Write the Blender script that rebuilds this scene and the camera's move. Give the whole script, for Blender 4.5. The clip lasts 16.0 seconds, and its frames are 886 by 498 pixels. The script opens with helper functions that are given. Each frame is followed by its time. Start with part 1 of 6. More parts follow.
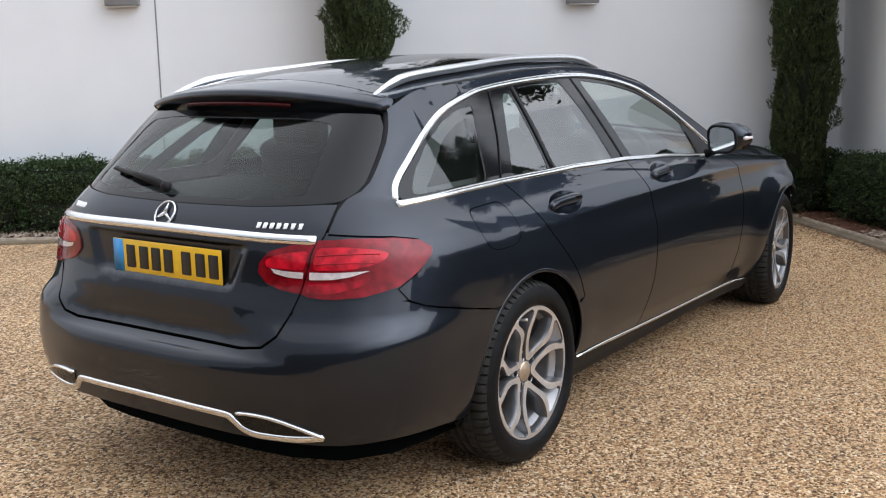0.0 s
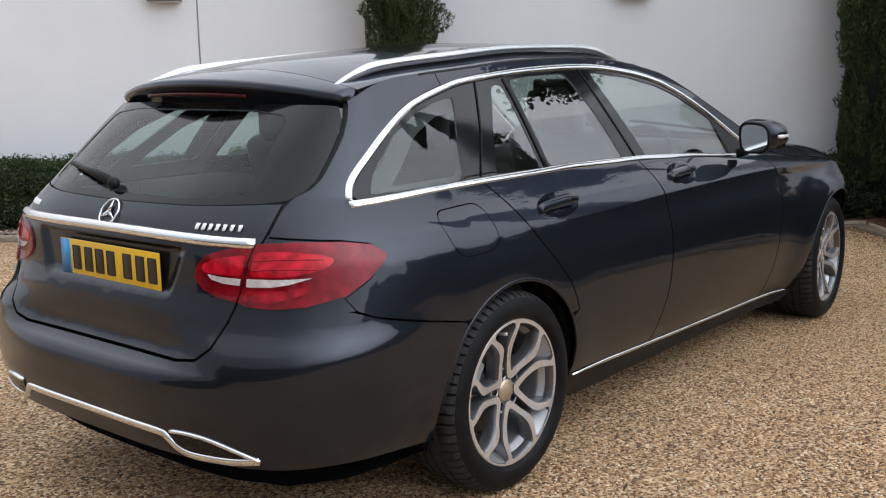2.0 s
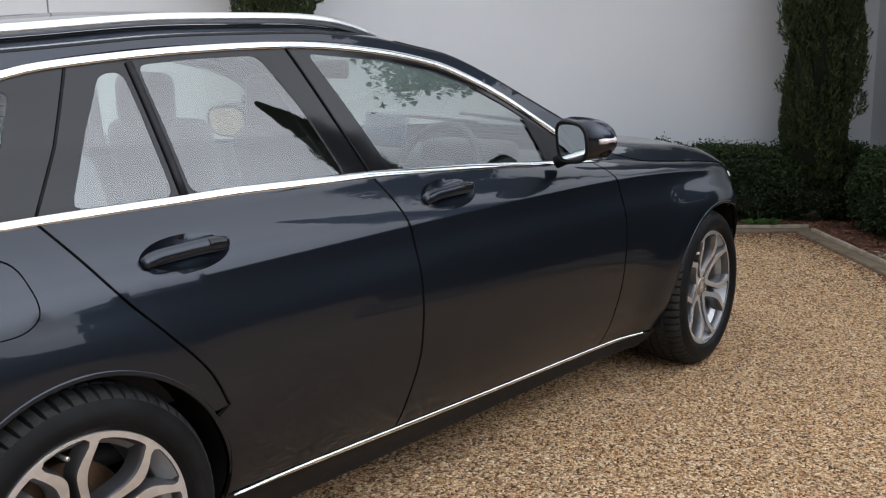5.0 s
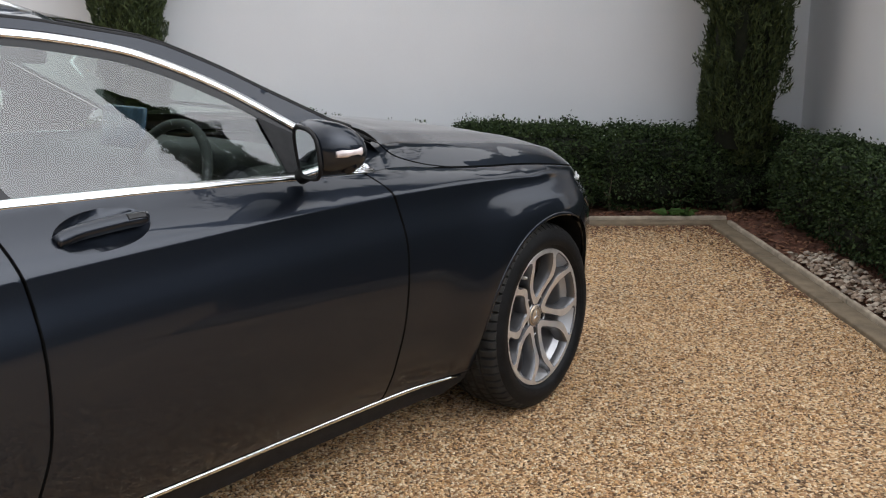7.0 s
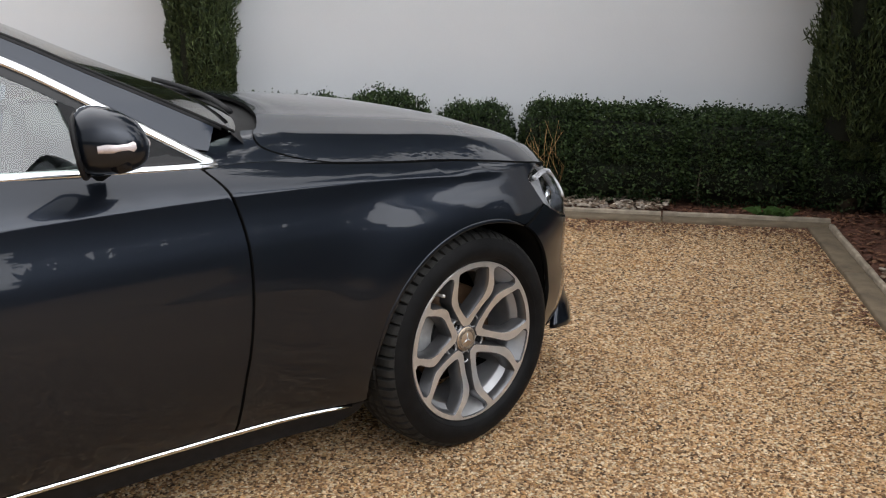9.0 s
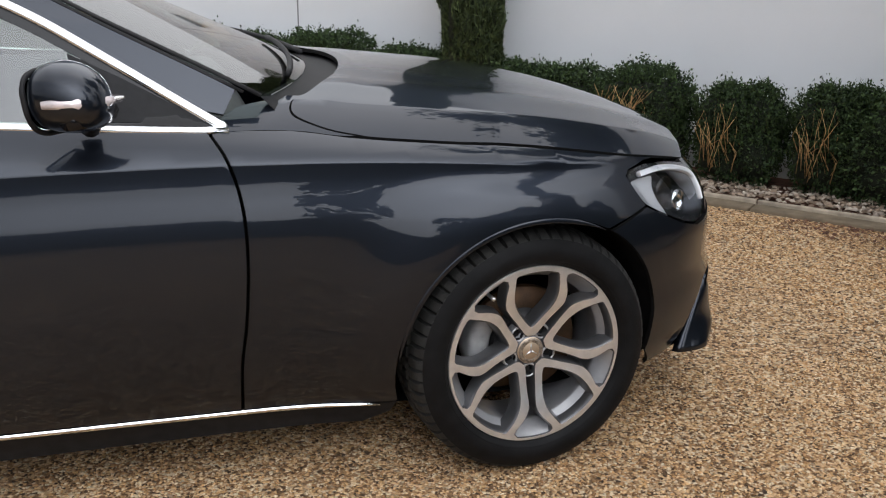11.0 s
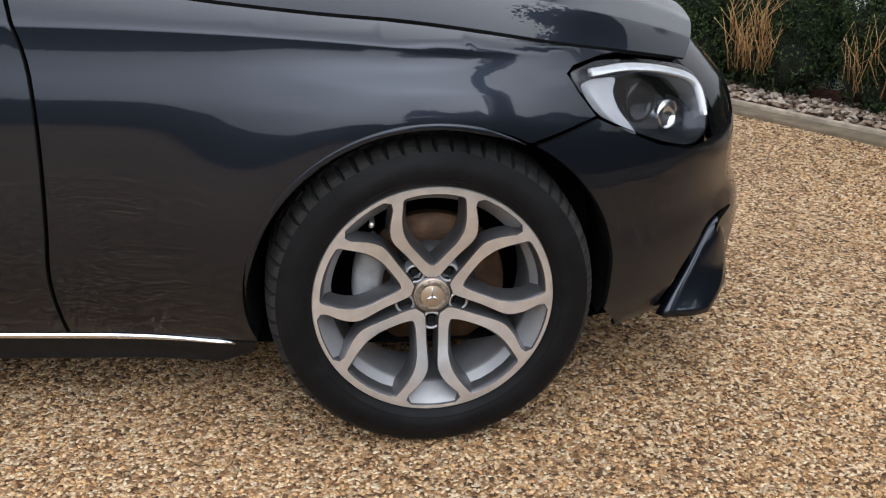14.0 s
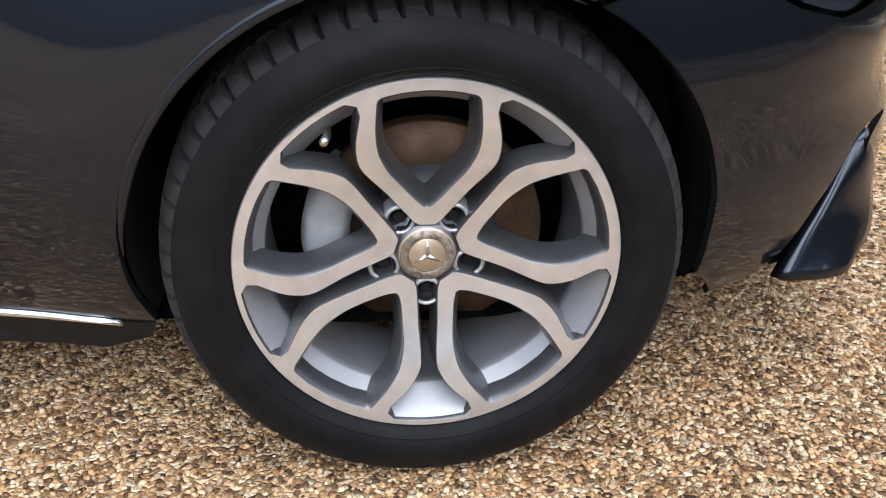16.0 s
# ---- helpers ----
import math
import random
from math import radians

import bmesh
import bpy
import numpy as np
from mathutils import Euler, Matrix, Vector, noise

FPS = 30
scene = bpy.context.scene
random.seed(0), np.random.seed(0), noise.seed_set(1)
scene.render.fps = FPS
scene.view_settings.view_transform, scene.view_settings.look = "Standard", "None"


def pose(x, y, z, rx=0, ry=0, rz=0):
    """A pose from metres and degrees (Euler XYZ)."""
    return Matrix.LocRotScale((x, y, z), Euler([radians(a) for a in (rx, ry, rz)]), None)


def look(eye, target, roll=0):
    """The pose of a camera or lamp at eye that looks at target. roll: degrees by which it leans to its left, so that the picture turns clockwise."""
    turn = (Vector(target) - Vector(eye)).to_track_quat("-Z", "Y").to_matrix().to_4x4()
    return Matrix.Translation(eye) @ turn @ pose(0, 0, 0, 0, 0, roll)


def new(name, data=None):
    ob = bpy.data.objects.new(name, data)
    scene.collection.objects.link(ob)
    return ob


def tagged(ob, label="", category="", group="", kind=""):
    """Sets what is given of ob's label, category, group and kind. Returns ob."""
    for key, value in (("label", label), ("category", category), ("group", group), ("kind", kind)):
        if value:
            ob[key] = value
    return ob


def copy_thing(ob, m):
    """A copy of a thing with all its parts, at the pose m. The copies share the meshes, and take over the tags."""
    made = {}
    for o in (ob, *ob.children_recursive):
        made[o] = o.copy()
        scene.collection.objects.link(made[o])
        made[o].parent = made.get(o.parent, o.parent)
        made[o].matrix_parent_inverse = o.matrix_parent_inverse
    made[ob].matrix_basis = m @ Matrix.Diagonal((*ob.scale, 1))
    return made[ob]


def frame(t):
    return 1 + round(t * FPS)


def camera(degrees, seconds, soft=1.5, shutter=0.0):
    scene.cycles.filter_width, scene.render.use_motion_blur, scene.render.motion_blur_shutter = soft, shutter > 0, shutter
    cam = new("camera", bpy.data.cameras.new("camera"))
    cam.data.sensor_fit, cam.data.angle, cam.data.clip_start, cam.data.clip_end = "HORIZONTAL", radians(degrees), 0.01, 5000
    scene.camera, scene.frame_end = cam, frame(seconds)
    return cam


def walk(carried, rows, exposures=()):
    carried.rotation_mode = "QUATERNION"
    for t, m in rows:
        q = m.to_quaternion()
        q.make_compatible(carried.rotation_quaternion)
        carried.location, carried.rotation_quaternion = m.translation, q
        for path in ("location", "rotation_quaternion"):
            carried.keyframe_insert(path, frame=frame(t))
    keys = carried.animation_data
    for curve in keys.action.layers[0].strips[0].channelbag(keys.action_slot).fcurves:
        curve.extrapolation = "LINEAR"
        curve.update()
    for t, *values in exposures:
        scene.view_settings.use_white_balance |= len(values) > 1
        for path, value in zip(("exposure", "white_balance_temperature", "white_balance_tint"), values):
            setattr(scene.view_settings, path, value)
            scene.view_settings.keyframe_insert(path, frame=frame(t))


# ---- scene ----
DEG = 47.0
cam = camera(DEG, 16.0, soft=1.15)
PATH = [
    (0, (-3.062, -2.616, 1.413), (-1.452, -1.485, 1.057), -1.1),
    (0.5, (-3.003, -2.679, 1.398), (-1.432, -1.491, 1.051), -1.1),
    (1, (-2.932, -2.734, 1.379), (-1.392, -1.506, 1.035), -1.1),
    (1.5, (-2.798, -2.735, 1.364), (-1.278, -1.483, 1.015), -1.1),
    (2, (-2.594, -2.716, 1.365), (-1.082, -1.455, 1.014), -1.1),
    (2.5, (-2.347, -2.709, 1.354), (-0.845, -1.435, 1.004), -1.1),
    (3, (-2.091, -2.729, 1.362), (-0.599, -1.445, 1.011), -1.1),
    (3.5, (-1.823, -2.717, 1.351), (-0.335, -1.429, 0.996), -1.1),
    (4, (-1.56, -2.723, 1.359), (-0.077, -1.436, 0.981), -1.0),
    (4.2, (-1.46, -2.718, 1.342), (0.03, -1.437, 0.964), -0.9),
    (6.3, (-0.359, -2.781, 1.398), (1.123, -1.518, 0.944), -0.4),
    (6.5, (-0.243, -2.755, 1.397), (1.246, -1.502, 0.934), -0.4),
    (7, (0.024, -2.776, 1.404), (1.512, -1.527, 0.928), -0.4),
    (7.5, (0.29, -2.828, 1.406), (1.768, -1.574, 0.913), -0.3),
    (8, (0.541, -2.868, 1.393), (1.977, -1.572, 0.883), -0.1),
    (8.5, (0.775, -2.925, 1.397), (2.118, -1.538, 0.875), -0.2),
    (9, (1.025, -3.021, 1.386), (2.22, -1.507, 0.856), -0.4),
    (9.5, (1.237, -3.075, 1.368), (2.269, -1.451, 0.823), -0.4),
    (9.7, (1.321, -3.082, 1.364), (2.29, -1.42, 0.819), -0.3),
    (11.8, (2.329, -3.134, 1.362), (2.656, -1.261, 0.741), 0.3),
    (12, (2.422, -3.118, 1.363), (2.715, -1.245, 0.726), 0.4),
    (12.5, (2.598, -3.064, 1.331), (2.807, -1.186, 0.677), 0.4),
    (13, (2.692, -2.979, 1.298), (2.849, -1.105, 0.619), 0.6),
    (13.5, (2.715, -2.853, 1.247), (2.847, -0.987, 0.538), 0.7),
    (14, (2.744, -2.692, 1.176), (2.858, -0.84, 0.432), 0.7),
    (14.5, (2.783, -2.507, 1.112), (2.889, -0.671, 0.326), 0.8),
    (15, (2.799, -2.319, 1.052), (2.884, -0.497, 0.232), 0.7),
    (15.5, (2.797, -2.12, 0.976), (2.879, -0.317, 0.114), 0.8),
    (16, (2.821, -1.971, 0.921), (2.878, -0.194, 0.007), 0.4),
]
walk(cam, [(t, look(eye, target, roll)) for t, eye, target, roll in PATH],
     exposures=[(0, -0.19, 6450, 10), (2, -0.37, 6450, 10), (4, -0.43, 6350, 10), (7, -0.25, 6750, 10), (9.5, -0.27, 6850, 10), (12.5, -0.25, 6500, 10), (14, 0.0, 6450, 10), (15, 0.26, 6200, 10), (16, 0.5, 6150, 10)])

# ---- light ----
world = bpy.data.worlds.new("sky")
scene.world = world
world.use_nodes = True
wn = world.node_tree.nodes
sky = wn.new("ShaderNodeTexSky")
sky.sky_type, sky.sun_disc = "NISHITA", False
sky.sun_elevation, sky.sun_rotation = radians(56), radians(27)
sky.air_density, sky.dust_density, sky.ozone_density = 1.0, 2.0, 1.0
wl = world.node_tree.links
# overcast: a cloud layer over the sky, brightest overhead and thinning in soft patches
co = wn.new("ShaderNodeTexCoord")
sep = wn.new("ShaderNodeSeparateXYZ")
wl.new(co.outputs["Generated"], sep.inputs[0])
grade = wn.new("ShaderNodeMapRange")
grade.inputs["From Min"].default_value, grade.inputs["From Max"].default_value = 0.0, 1.0
grade.inputs["To Min"].default_value, grade.inputs["To Max"].default_value = 0.58, 1.0
wl.new(sep.outputs["Z"], grade.inputs["Value"])
cloud = wn.new("ShaderNodeTexNoise")
cloud.inputs["Scale"].default_value, cloud.inputs["Detail"].default_value = 2.2, 5
wl.new(co.outputs["Generated"], cloud.inputs["Vector"])
patch = wn.new("ShaderNodeMapRange")
patch.inputs["From Min"].default_value, patch.inputs["From Max"].default_value = 0.3, 0.7
patch.inputs["To Min"].default_value, patch.inputs["To Max"].default_value = 0.82, 1.18
wl.new(cloud.outputs["Fac"], patch.inputs["Value"])
mul = wn.new("ShaderNodeMath")
mul.operation = "MULTIPLY"
wl.new(grade.outputs[0], mul.inputs[0])
wl.new(patch.outputs[0], mul.inputs[1])
layer = wn.new("ShaderNodeVectorMath")
layer.operation = "SCALE"
layer.inputs[0].default_value = (0.95, 1.0, 1.09)
# the cloud is given an added bright lobe away from the sun, for reflections
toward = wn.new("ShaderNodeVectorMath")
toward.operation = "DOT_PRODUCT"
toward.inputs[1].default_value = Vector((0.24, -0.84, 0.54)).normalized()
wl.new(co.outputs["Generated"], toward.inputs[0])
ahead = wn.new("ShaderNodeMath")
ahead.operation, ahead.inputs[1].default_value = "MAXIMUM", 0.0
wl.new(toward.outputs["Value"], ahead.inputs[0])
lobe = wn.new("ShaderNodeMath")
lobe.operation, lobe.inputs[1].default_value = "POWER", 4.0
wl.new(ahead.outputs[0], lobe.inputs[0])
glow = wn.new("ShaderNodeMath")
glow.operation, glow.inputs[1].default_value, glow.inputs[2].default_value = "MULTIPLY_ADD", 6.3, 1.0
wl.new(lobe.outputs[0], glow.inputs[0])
# and thins overhead, where the sun stands
over_sun = wn.new("ShaderNodeVectorMath")
over_sun.operation = "DOT_PRODUCT"
over_sun.inputs[1].default_value = Vector((0.25, 0.50, 0.83)).normalized()
wl.new(co.outputs["Generated"], over_sun.inputs[0])
up_only = wn.new("ShaderNodeMath")
up_only.operation, up_only.inputs[1].default_value = "MAXIMUM", 0.0
wl.new(over_sun.outputs["Value"], up_only.inputs[0])
halo = wn.new("ShaderNodeMath")
halo.operation, halo.inputs[1].default_value = "POWER", 4.0
wl.new(up_only.outputs[0], halo.inputs[0])
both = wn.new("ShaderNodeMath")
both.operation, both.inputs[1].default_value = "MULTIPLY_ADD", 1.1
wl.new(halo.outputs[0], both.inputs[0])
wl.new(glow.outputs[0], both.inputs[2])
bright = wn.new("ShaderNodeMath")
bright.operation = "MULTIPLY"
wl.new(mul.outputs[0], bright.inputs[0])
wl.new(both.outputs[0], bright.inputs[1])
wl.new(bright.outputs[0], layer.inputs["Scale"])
thin = wn.new("ShaderNodeVectorMath")
thin.operation = "SCALE"
thin.inputs["Scale"].default_value = 0.12
wl.new(sky.outputs[0], thin.inputs[0])
over = wn.new("ShaderNodeMixRGB")
over.inputs[0].default_value = 0.85
wl.new(thin.outputs[0], over.inputs[1])
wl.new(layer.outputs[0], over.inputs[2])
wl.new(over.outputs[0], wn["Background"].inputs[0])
wn["Background"].inputs[1].default_value = 0.98
sun_data = bpy.data.lights.new("sun", "SUN")
sun_data.energy, sun_data.angle, sun_data.color = 1.2, radians(130), (1.0, 0.97, 0.93)
sun = new("sun", sun_data)
sun.matrix_world = look((0, 0, 0), (-0.25, -0.50, -0.83))


# ---- materials ----
def mat(name, base, rough=0.5, metal=0.0, coat=0.0, coat_rough=0.03, var=0.0, scale=8.0, bump=0.0, bscale=60.0, spec=0.5):
    m = bpy.data.materials.new(name)
    m.use_nodes = True
    t = m.node_tree
    b = t.nodes["Principled BSDF"]
    b.inputs["Base Color"].default_value = (*base, 1)
    b.inputs["Roughness"].default_value = rough
    b.inputs["Metallic"].default_value = metal
    b.inputs["Coat Weight"].default_value = coat
    b.inputs["Coat Roughness"].default_value = coat_rough
    b.inputs["Specular IOR Level"].default_value = spec
    co = t.nodes.new("ShaderNodeTexCoord")
    if var:
        nz = t.nodes.new("ShaderNodeTexNoise")
        nz.inputs["Scale"].default_value, nz.inputs["Detail"].default_value = scale, 6
        t.links.new(co.outputs["Object"], nz.inputs["Vector"])
        ramp = t.nodes.new("ShaderNodeValToRGB")
        ramp.color_ramp.elements[0].position, ramp.color_ramp.elements[1].position = 0.3, 0.7
        ramp.color_ramp.elements[0].color = (*[c * (1 - var) for c in base], 1)
        ramp.color_ramp.elements[1].color = (*[min(1, c * (1 + var)) for c in base], 1)
        t.links.new(nz.outputs["Fac"], ramp.inputs[0])
        t.links.new(ramp.outputs[0], b.inputs["Base Color"])
    if bump:
        bz = t.nodes.new("ShaderNodeTexNoise")
        bz.inputs["Scale"].default_value, bz.inputs["Detail"].default_value = bscale, 4
        t.links.new(co.outputs["Object"], bz.inputs["Vector"])
        bn = t.nodes.new("ShaderNodeBump")
        bn.inputs["Strength"].default_value, bn.inputs["Distance"].default_value = bump, 0.005
        t.links.new(bz.outputs["Fac"], bn.inputs["Height"])
        t.links.new(bn.outputs[0], b.inputs["Normal"])
    return m


def glass_mat(name, tint, gloss=0.06, power=3.2):
    """Clear glass: seen through straight on, mirror-like at a slant."""
    m = bpy.data.materials.new(name)
    m.use_nodes = True
    t = m.node_tree
    t.nodes.remove(t.nodes["Principled BSDF"])
    tr, gl, mix, lw = (t.nodes.new(k) for k in ("ShaderNodeBsdfTransparent", "ShaderNodeBsdfGlossy", "ShaderNodeMixShader", "ShaderNodeLayerWeight"))
    pw, ma = t.nodes.new("ShaderNodeMath"), t.nodes.new("ShaderNodeMath")
    tr.inputs[0].default_value = (*tint, 1)
    gl.inputs["Roughness"].default_value = 0.0
    lw.inputs[0].default_value = 0.5
    pw.operation, pw.inputs[1].default_value = "POWER", power
    ma.operation, ma.inputs[1].default_value, ma.inputs[2].default_value = "MULTIPLY_ADD", 1 - gloss, gloss
    t.links.new(lw.outputs["Facing"], pw.inputs[0])
    t.links.new(pw.outputs[0], ma.inputs[0])
    t.links.new(ma.outputs[0], mix.inputs[0])
    t.links.new(tr.outputs[0], mix.inputs[1])
    t.links.new(gl.outputs[0], mix.inputs[2])
    t.links.new(mix.outputs[0], t.nodes["Material Output"].inputs[0])
    return m


def paint_mat():
    m = mat("car_paint", (0.0162, 0.0200, 0.0280), 0.45, 0.72, 1.0, 0.006)
    t = m.node_tree
    b = t.nodes["Principled BSDF"]
    b.inputs["Coat IOR"].default_value = 1.40
    b.inputs["Specular Tint"].default_value = (0.40, 0.44, 0.52, 1)
    b.inputs["Specular IOR Level"].default_value = 0.2
    co, nz, mul = t.nodes.new("ShaderNodeTexCoord"), t.nodes.new("ShaderNodeTexNoise"), t.nodes.new("ShaderNodeMapRange")
    nz.inputs["Scale"].default_value = 900
    t.links.new(co.outputs["Object"], nz.inputs["Vector"])
    mul.inputs["To Min"].default_value, mul.inputs["To Max"].default_value = 0.28, 0.42
    t.links.new(nz.outputs["Fac"], mul.inputs["Value"])
    t.links.new(mul.outputs[0], b.inputs["Roughness"])
    return m


def alloy_mat():
    return mat("machined_alloy", (0.70, 0.70, 0.705), 0.30, 0.78, 0.3, 0.12, var=0.08, scale=40, bump=0.04, bscale=500)


PAINT = paint_mat()
CHROME = mat("chrome", (0.80, 0.81, 0.82), 0.15, 1.0, var=0.03, scale=20)
SATIN = mat("satin_aluminium", (0.72, 0.73, 0.74), 0.28, 1.0, var=0.04, scale=25)
BLACK = mat("black_plastic", (0.010, 0.010, 0.011), 0.55, var=0.3, scale=40, bump=0.1, bscale=400, spec=0.2)
GLOSSB = mat("gloss_black_trim", (0.006, 0.006, 0.007), 0.08, spec=0.3)
# near-black for underbody parts, and for shade painted into the panel gaps
DARK = mat("underbody_and_gap_shade", (0.006, 0.006, 0.006), 0.9, var=0.3, scale=10, spec=0.05)
RUBBER = mat("tyre_rubber", (0.008, 0.008, 0.0085), 0.5, var=0.3, scale=25, bump=0.15, bscale=500, spec=0.11)
TREAD = mat("dusty_tread_rubber", (0.015, 0.0145, 0.0135), 0.8, var=0.6, scale=30, bump=0.4, bscale=300)
ALLOY = alloy_mat()
WHEELGREY = mat("painted_wheel_grey", (0.135, 0.135, 0.14), 0.30, 0.7, 0.4, 0.12, var=0.15, scale=18)
DISC = mat("rusty_brake_disc", (0.11, 0.062, 0.034), 0.55, 0.6, var=0.35, scale=25, bump=0.2, bscale=200)
CALIPER = mat("grey_caliper", (0.34, 0.345, 0.35), 0.5, 0.2, var=0.2, scale=30)
GLASS = glass_mat("green_tinted_glass", (0.68, 0.78, 0.74), 0.115)
REARGLASS = glass_mat("rear_tinted_glass", (0.68, 0.76, 0.73), 0.14)
QUARTERGLASS = glass_mat("dark_quarter_glass", (0.58, 0.66, 0.63), 0.05)
TAILGLASS = glass_mat("dark_rear_glass", (0.66, 0.76, 0.72), 0.035, 4.5)
CLEAR = glass_mat("clear_lens", (0.94, 0.95, 0.96), 0.04)
REDLENS = mat("red_lens", (0.46, 0.006, 0.018), 0.2, 0, 0.55, 0.02, var=0.45, scale=32, spec=0.15)
DIMRED = mat("dim_red_lens", (0.045, 0.002, 0.004), 0.2, var=0.2, scale=20, spec=0.2)
DEEPRED = mat("deep_red_lens", (0.17, 0.003, 0.008), 0.2, 0, 0.55, 0.02, var=0.4, scale=26, spec=0.12)
MIDRED = mat("mid_red_lens", (0.27, 0.004, 0.012), 0.2, 0, 0.55, 0.02, var=0.45, scale=30, spec=0.15)
WHITELENS = mat("white_lens", (0.7, 0.62, 0.62), 0.15, 0.2, 1.0, 0.02, var=0.2, scale=60)
LEATHER = mat("grey_leather", (0.13, 0.13, 0.135), 0.55, var=0.12, scale=12, bump=0.2, bscale=250)
CABIN = mat("dark_cabin_plastic", (0.03, 0.03, 0.032), 0.6, var=0.2, scale=15)
YELLOW = mat("yellow_plate", (0.78, 0.47, 0.01), 0.35, 0, 0.3, 0.1, var=0.05, scale=40)
BLUE = mat("blue_band", (0.02, 0.25, 0.6), 0.35, 0, 0.3, 0.1, var=0.05, scale=40)
INK = mat("black_lettering", (0.01, 0.01, 0.01), 0.4, var=0.1, scale=40)
CAPDARK = mat("dark_cap_ring", (0.26, 0.215, 0.17), 0.45, 0.6, var=0.6, scale=160, bump=0.3, bscale=300)
SILVER = mat("wheel_silver", (0.42, 0.42, 0.43), 0.4, 0.6, 0.4, 0.12, var=0.1, scale=22)
BRONZE = mat("bronze_cap", (0.52, 0.41, 0.30), 0.4, 0.7, var=0.1, scale=60)
MIRROR = mat("mirror_glass", (0.55, 0.58, 0.6), 0.02, 1.0)
TRIM = mat("brown_grey_cabin_trim", (0.085, 0.080, 0.080), 0.7, var=0.1, scale=20, bump=0.1, bscale=300)
SCREEN = mat("display_screen", (0.04, 0.07, 0.11), 0.2, 0, 0.5, var=0.5, scale=30)


# ---- mesh helpers ----
def part(name, bm, material, parent=None, label="", smooth=True):
    me = bpy.data.meshes.new(name)
    bm.normal_update()
    bm.to_mesh(me)
    bm.free()
    if smooth:
        me.polygons.foreach_set("use_smooth", [True] * len(me.polygons))
    me.materials.append(material)
    ob = new(name, me)
    ob.parent = parent
    if label:
        tagged(ob, label)
    return ob


def thing(name, at, label, category, group="", kind=""):
    ob = new(name)
    ob.location = at
    tagged(ob, label, category, group, kind)
    return ob


def raw(name, verts, faces, material, parent=None, label="", smooth=True):
    me = bpy.data.meshes.new(name)
    me.from_pydata([tuple(v) for v in verts], [], [tuple(f) for f in faces])
    me.polygons.foreach_set("use_smooth", [smooth] * len(me.polygons))
    me.materials.append(material)
    me.update()
    ob = new(name, me)
    ob.parent = parent
    if label:
        tagged(ob, label)
    return ob


def smooth(knots):
    """A natural cubic spline through the knots, held straight past its ends."""
    xs, ys = np.array(knots, float).T
    n, h = len(xs), np.diff(xs)
    A, r = np.eye(n), np.zeros(n)
    for i in range(1, n - 1):
        A[i, i - 1 : i + 2] = h[i - 1], 2 * (h[i - 1] + h[i]), h[i]
        r[i] = 6 * ((ys[i + 1] - ys[i]) / h[i] - (ys[i] - ys[i - 1]) / h[i - 1])
    m = np.linalg.solve(A, r)
    xs, ys, h, m = xs.tolist(), ys.tolist(), h.tolist(), m.tolist()

    def f(x):
        x = min(max(x, xs[0]), xs[-1])
        i = 0
        while i < n - 2 and x > xs[i + 1]:
            i += 1
        a, b = xs[i + 1] - x, x - xs[i]
        return (m[i] * a**3 + m[i + 1] * b**3) / (6 * h[i]) + (ys[i] / h[i] - m[i] * h[i] / 6) * a + (ys[i + 1] / h[i] - m[i + 1] * h[i] / 6) * b

    return f


def pchip(knots):
    """A smooth curve through the knots (x, y) that does not overshoot."""
    xs, ys = np.array(knots, float).T
    h, d = np.diff(xs), np.diff(ys) / np.diff(xs)
    m = np.zeros(len(xs))
    m[0], m[-1] = d[0], d[-1]
    for i in range(1, len(xs) - 1):
        if d[i - 1] * d[i] > 0:
            a, b = 2 * h[i] + h[i - 1], h[i] + 2 * h[i - 1]
            m[i] = (a + b) / (a / d[i - 1] + b / d[i])

    def f(x):
        x = min(max(x, xs[0]), xs[-1])
        i = min(max(int(np.searchsorted(xs, x)) - 1, 0), len(h) - 1)
        t = (x - xs[i]) / h[i]
        return ((2 * t**3 - 3 * t**2 + 1) * ys[i] + (t**3 - 2 * t**2 + t) * h[i] * m[i]
                + (3 * t**2 - 2 * t**3) * ys[i + 1] + (t**3 - t**2) * h[i] * m[i + 1])

    return f


def dense(pts, step, closed=True):
    out = []
    for a, b in zip(pts, (pts[1:] + pts[:1]) if closed else pts[1:]):
        n = max(1, round(math.dist(a, b) / step))
        out += [(a[0] + (b[0] - a[0]) * i / n, a[1] + (b[1] - a[1]) * i / n) for i in range(n)]
    return out if closed else out + [tuple(pts[-1])]


def rounded(pts, r, closed=True):
    """Corners of a 2D outline cut to small arcs; r: one radius, or one for each corner."""
    n, out = len(pts), []
    for i, p in enumerate(pts):
        rr = r[i] if isinstance(r, (list, tuple)) else r
        if not rr or (not closed and i in (0, n - 1)):
            out.append(tuple(p))
            continue
        p, a, b = Vector(p), Vector(pts[i - 1]), Vector(pts[(i + 1) % n])
        la, lb = min(rr, (a - p).length * 0.48), min(rr, (b - p).length * 0.48)
        s, e = p + (a - p).normalized() * la, p + (b - p).normalized() * lb
        for k in range(7):
            t = k / 6
            out.append(tuple((1 - t) ** 2 * s + 2 * t * (1 - t) * p + t * t * e))
    return out


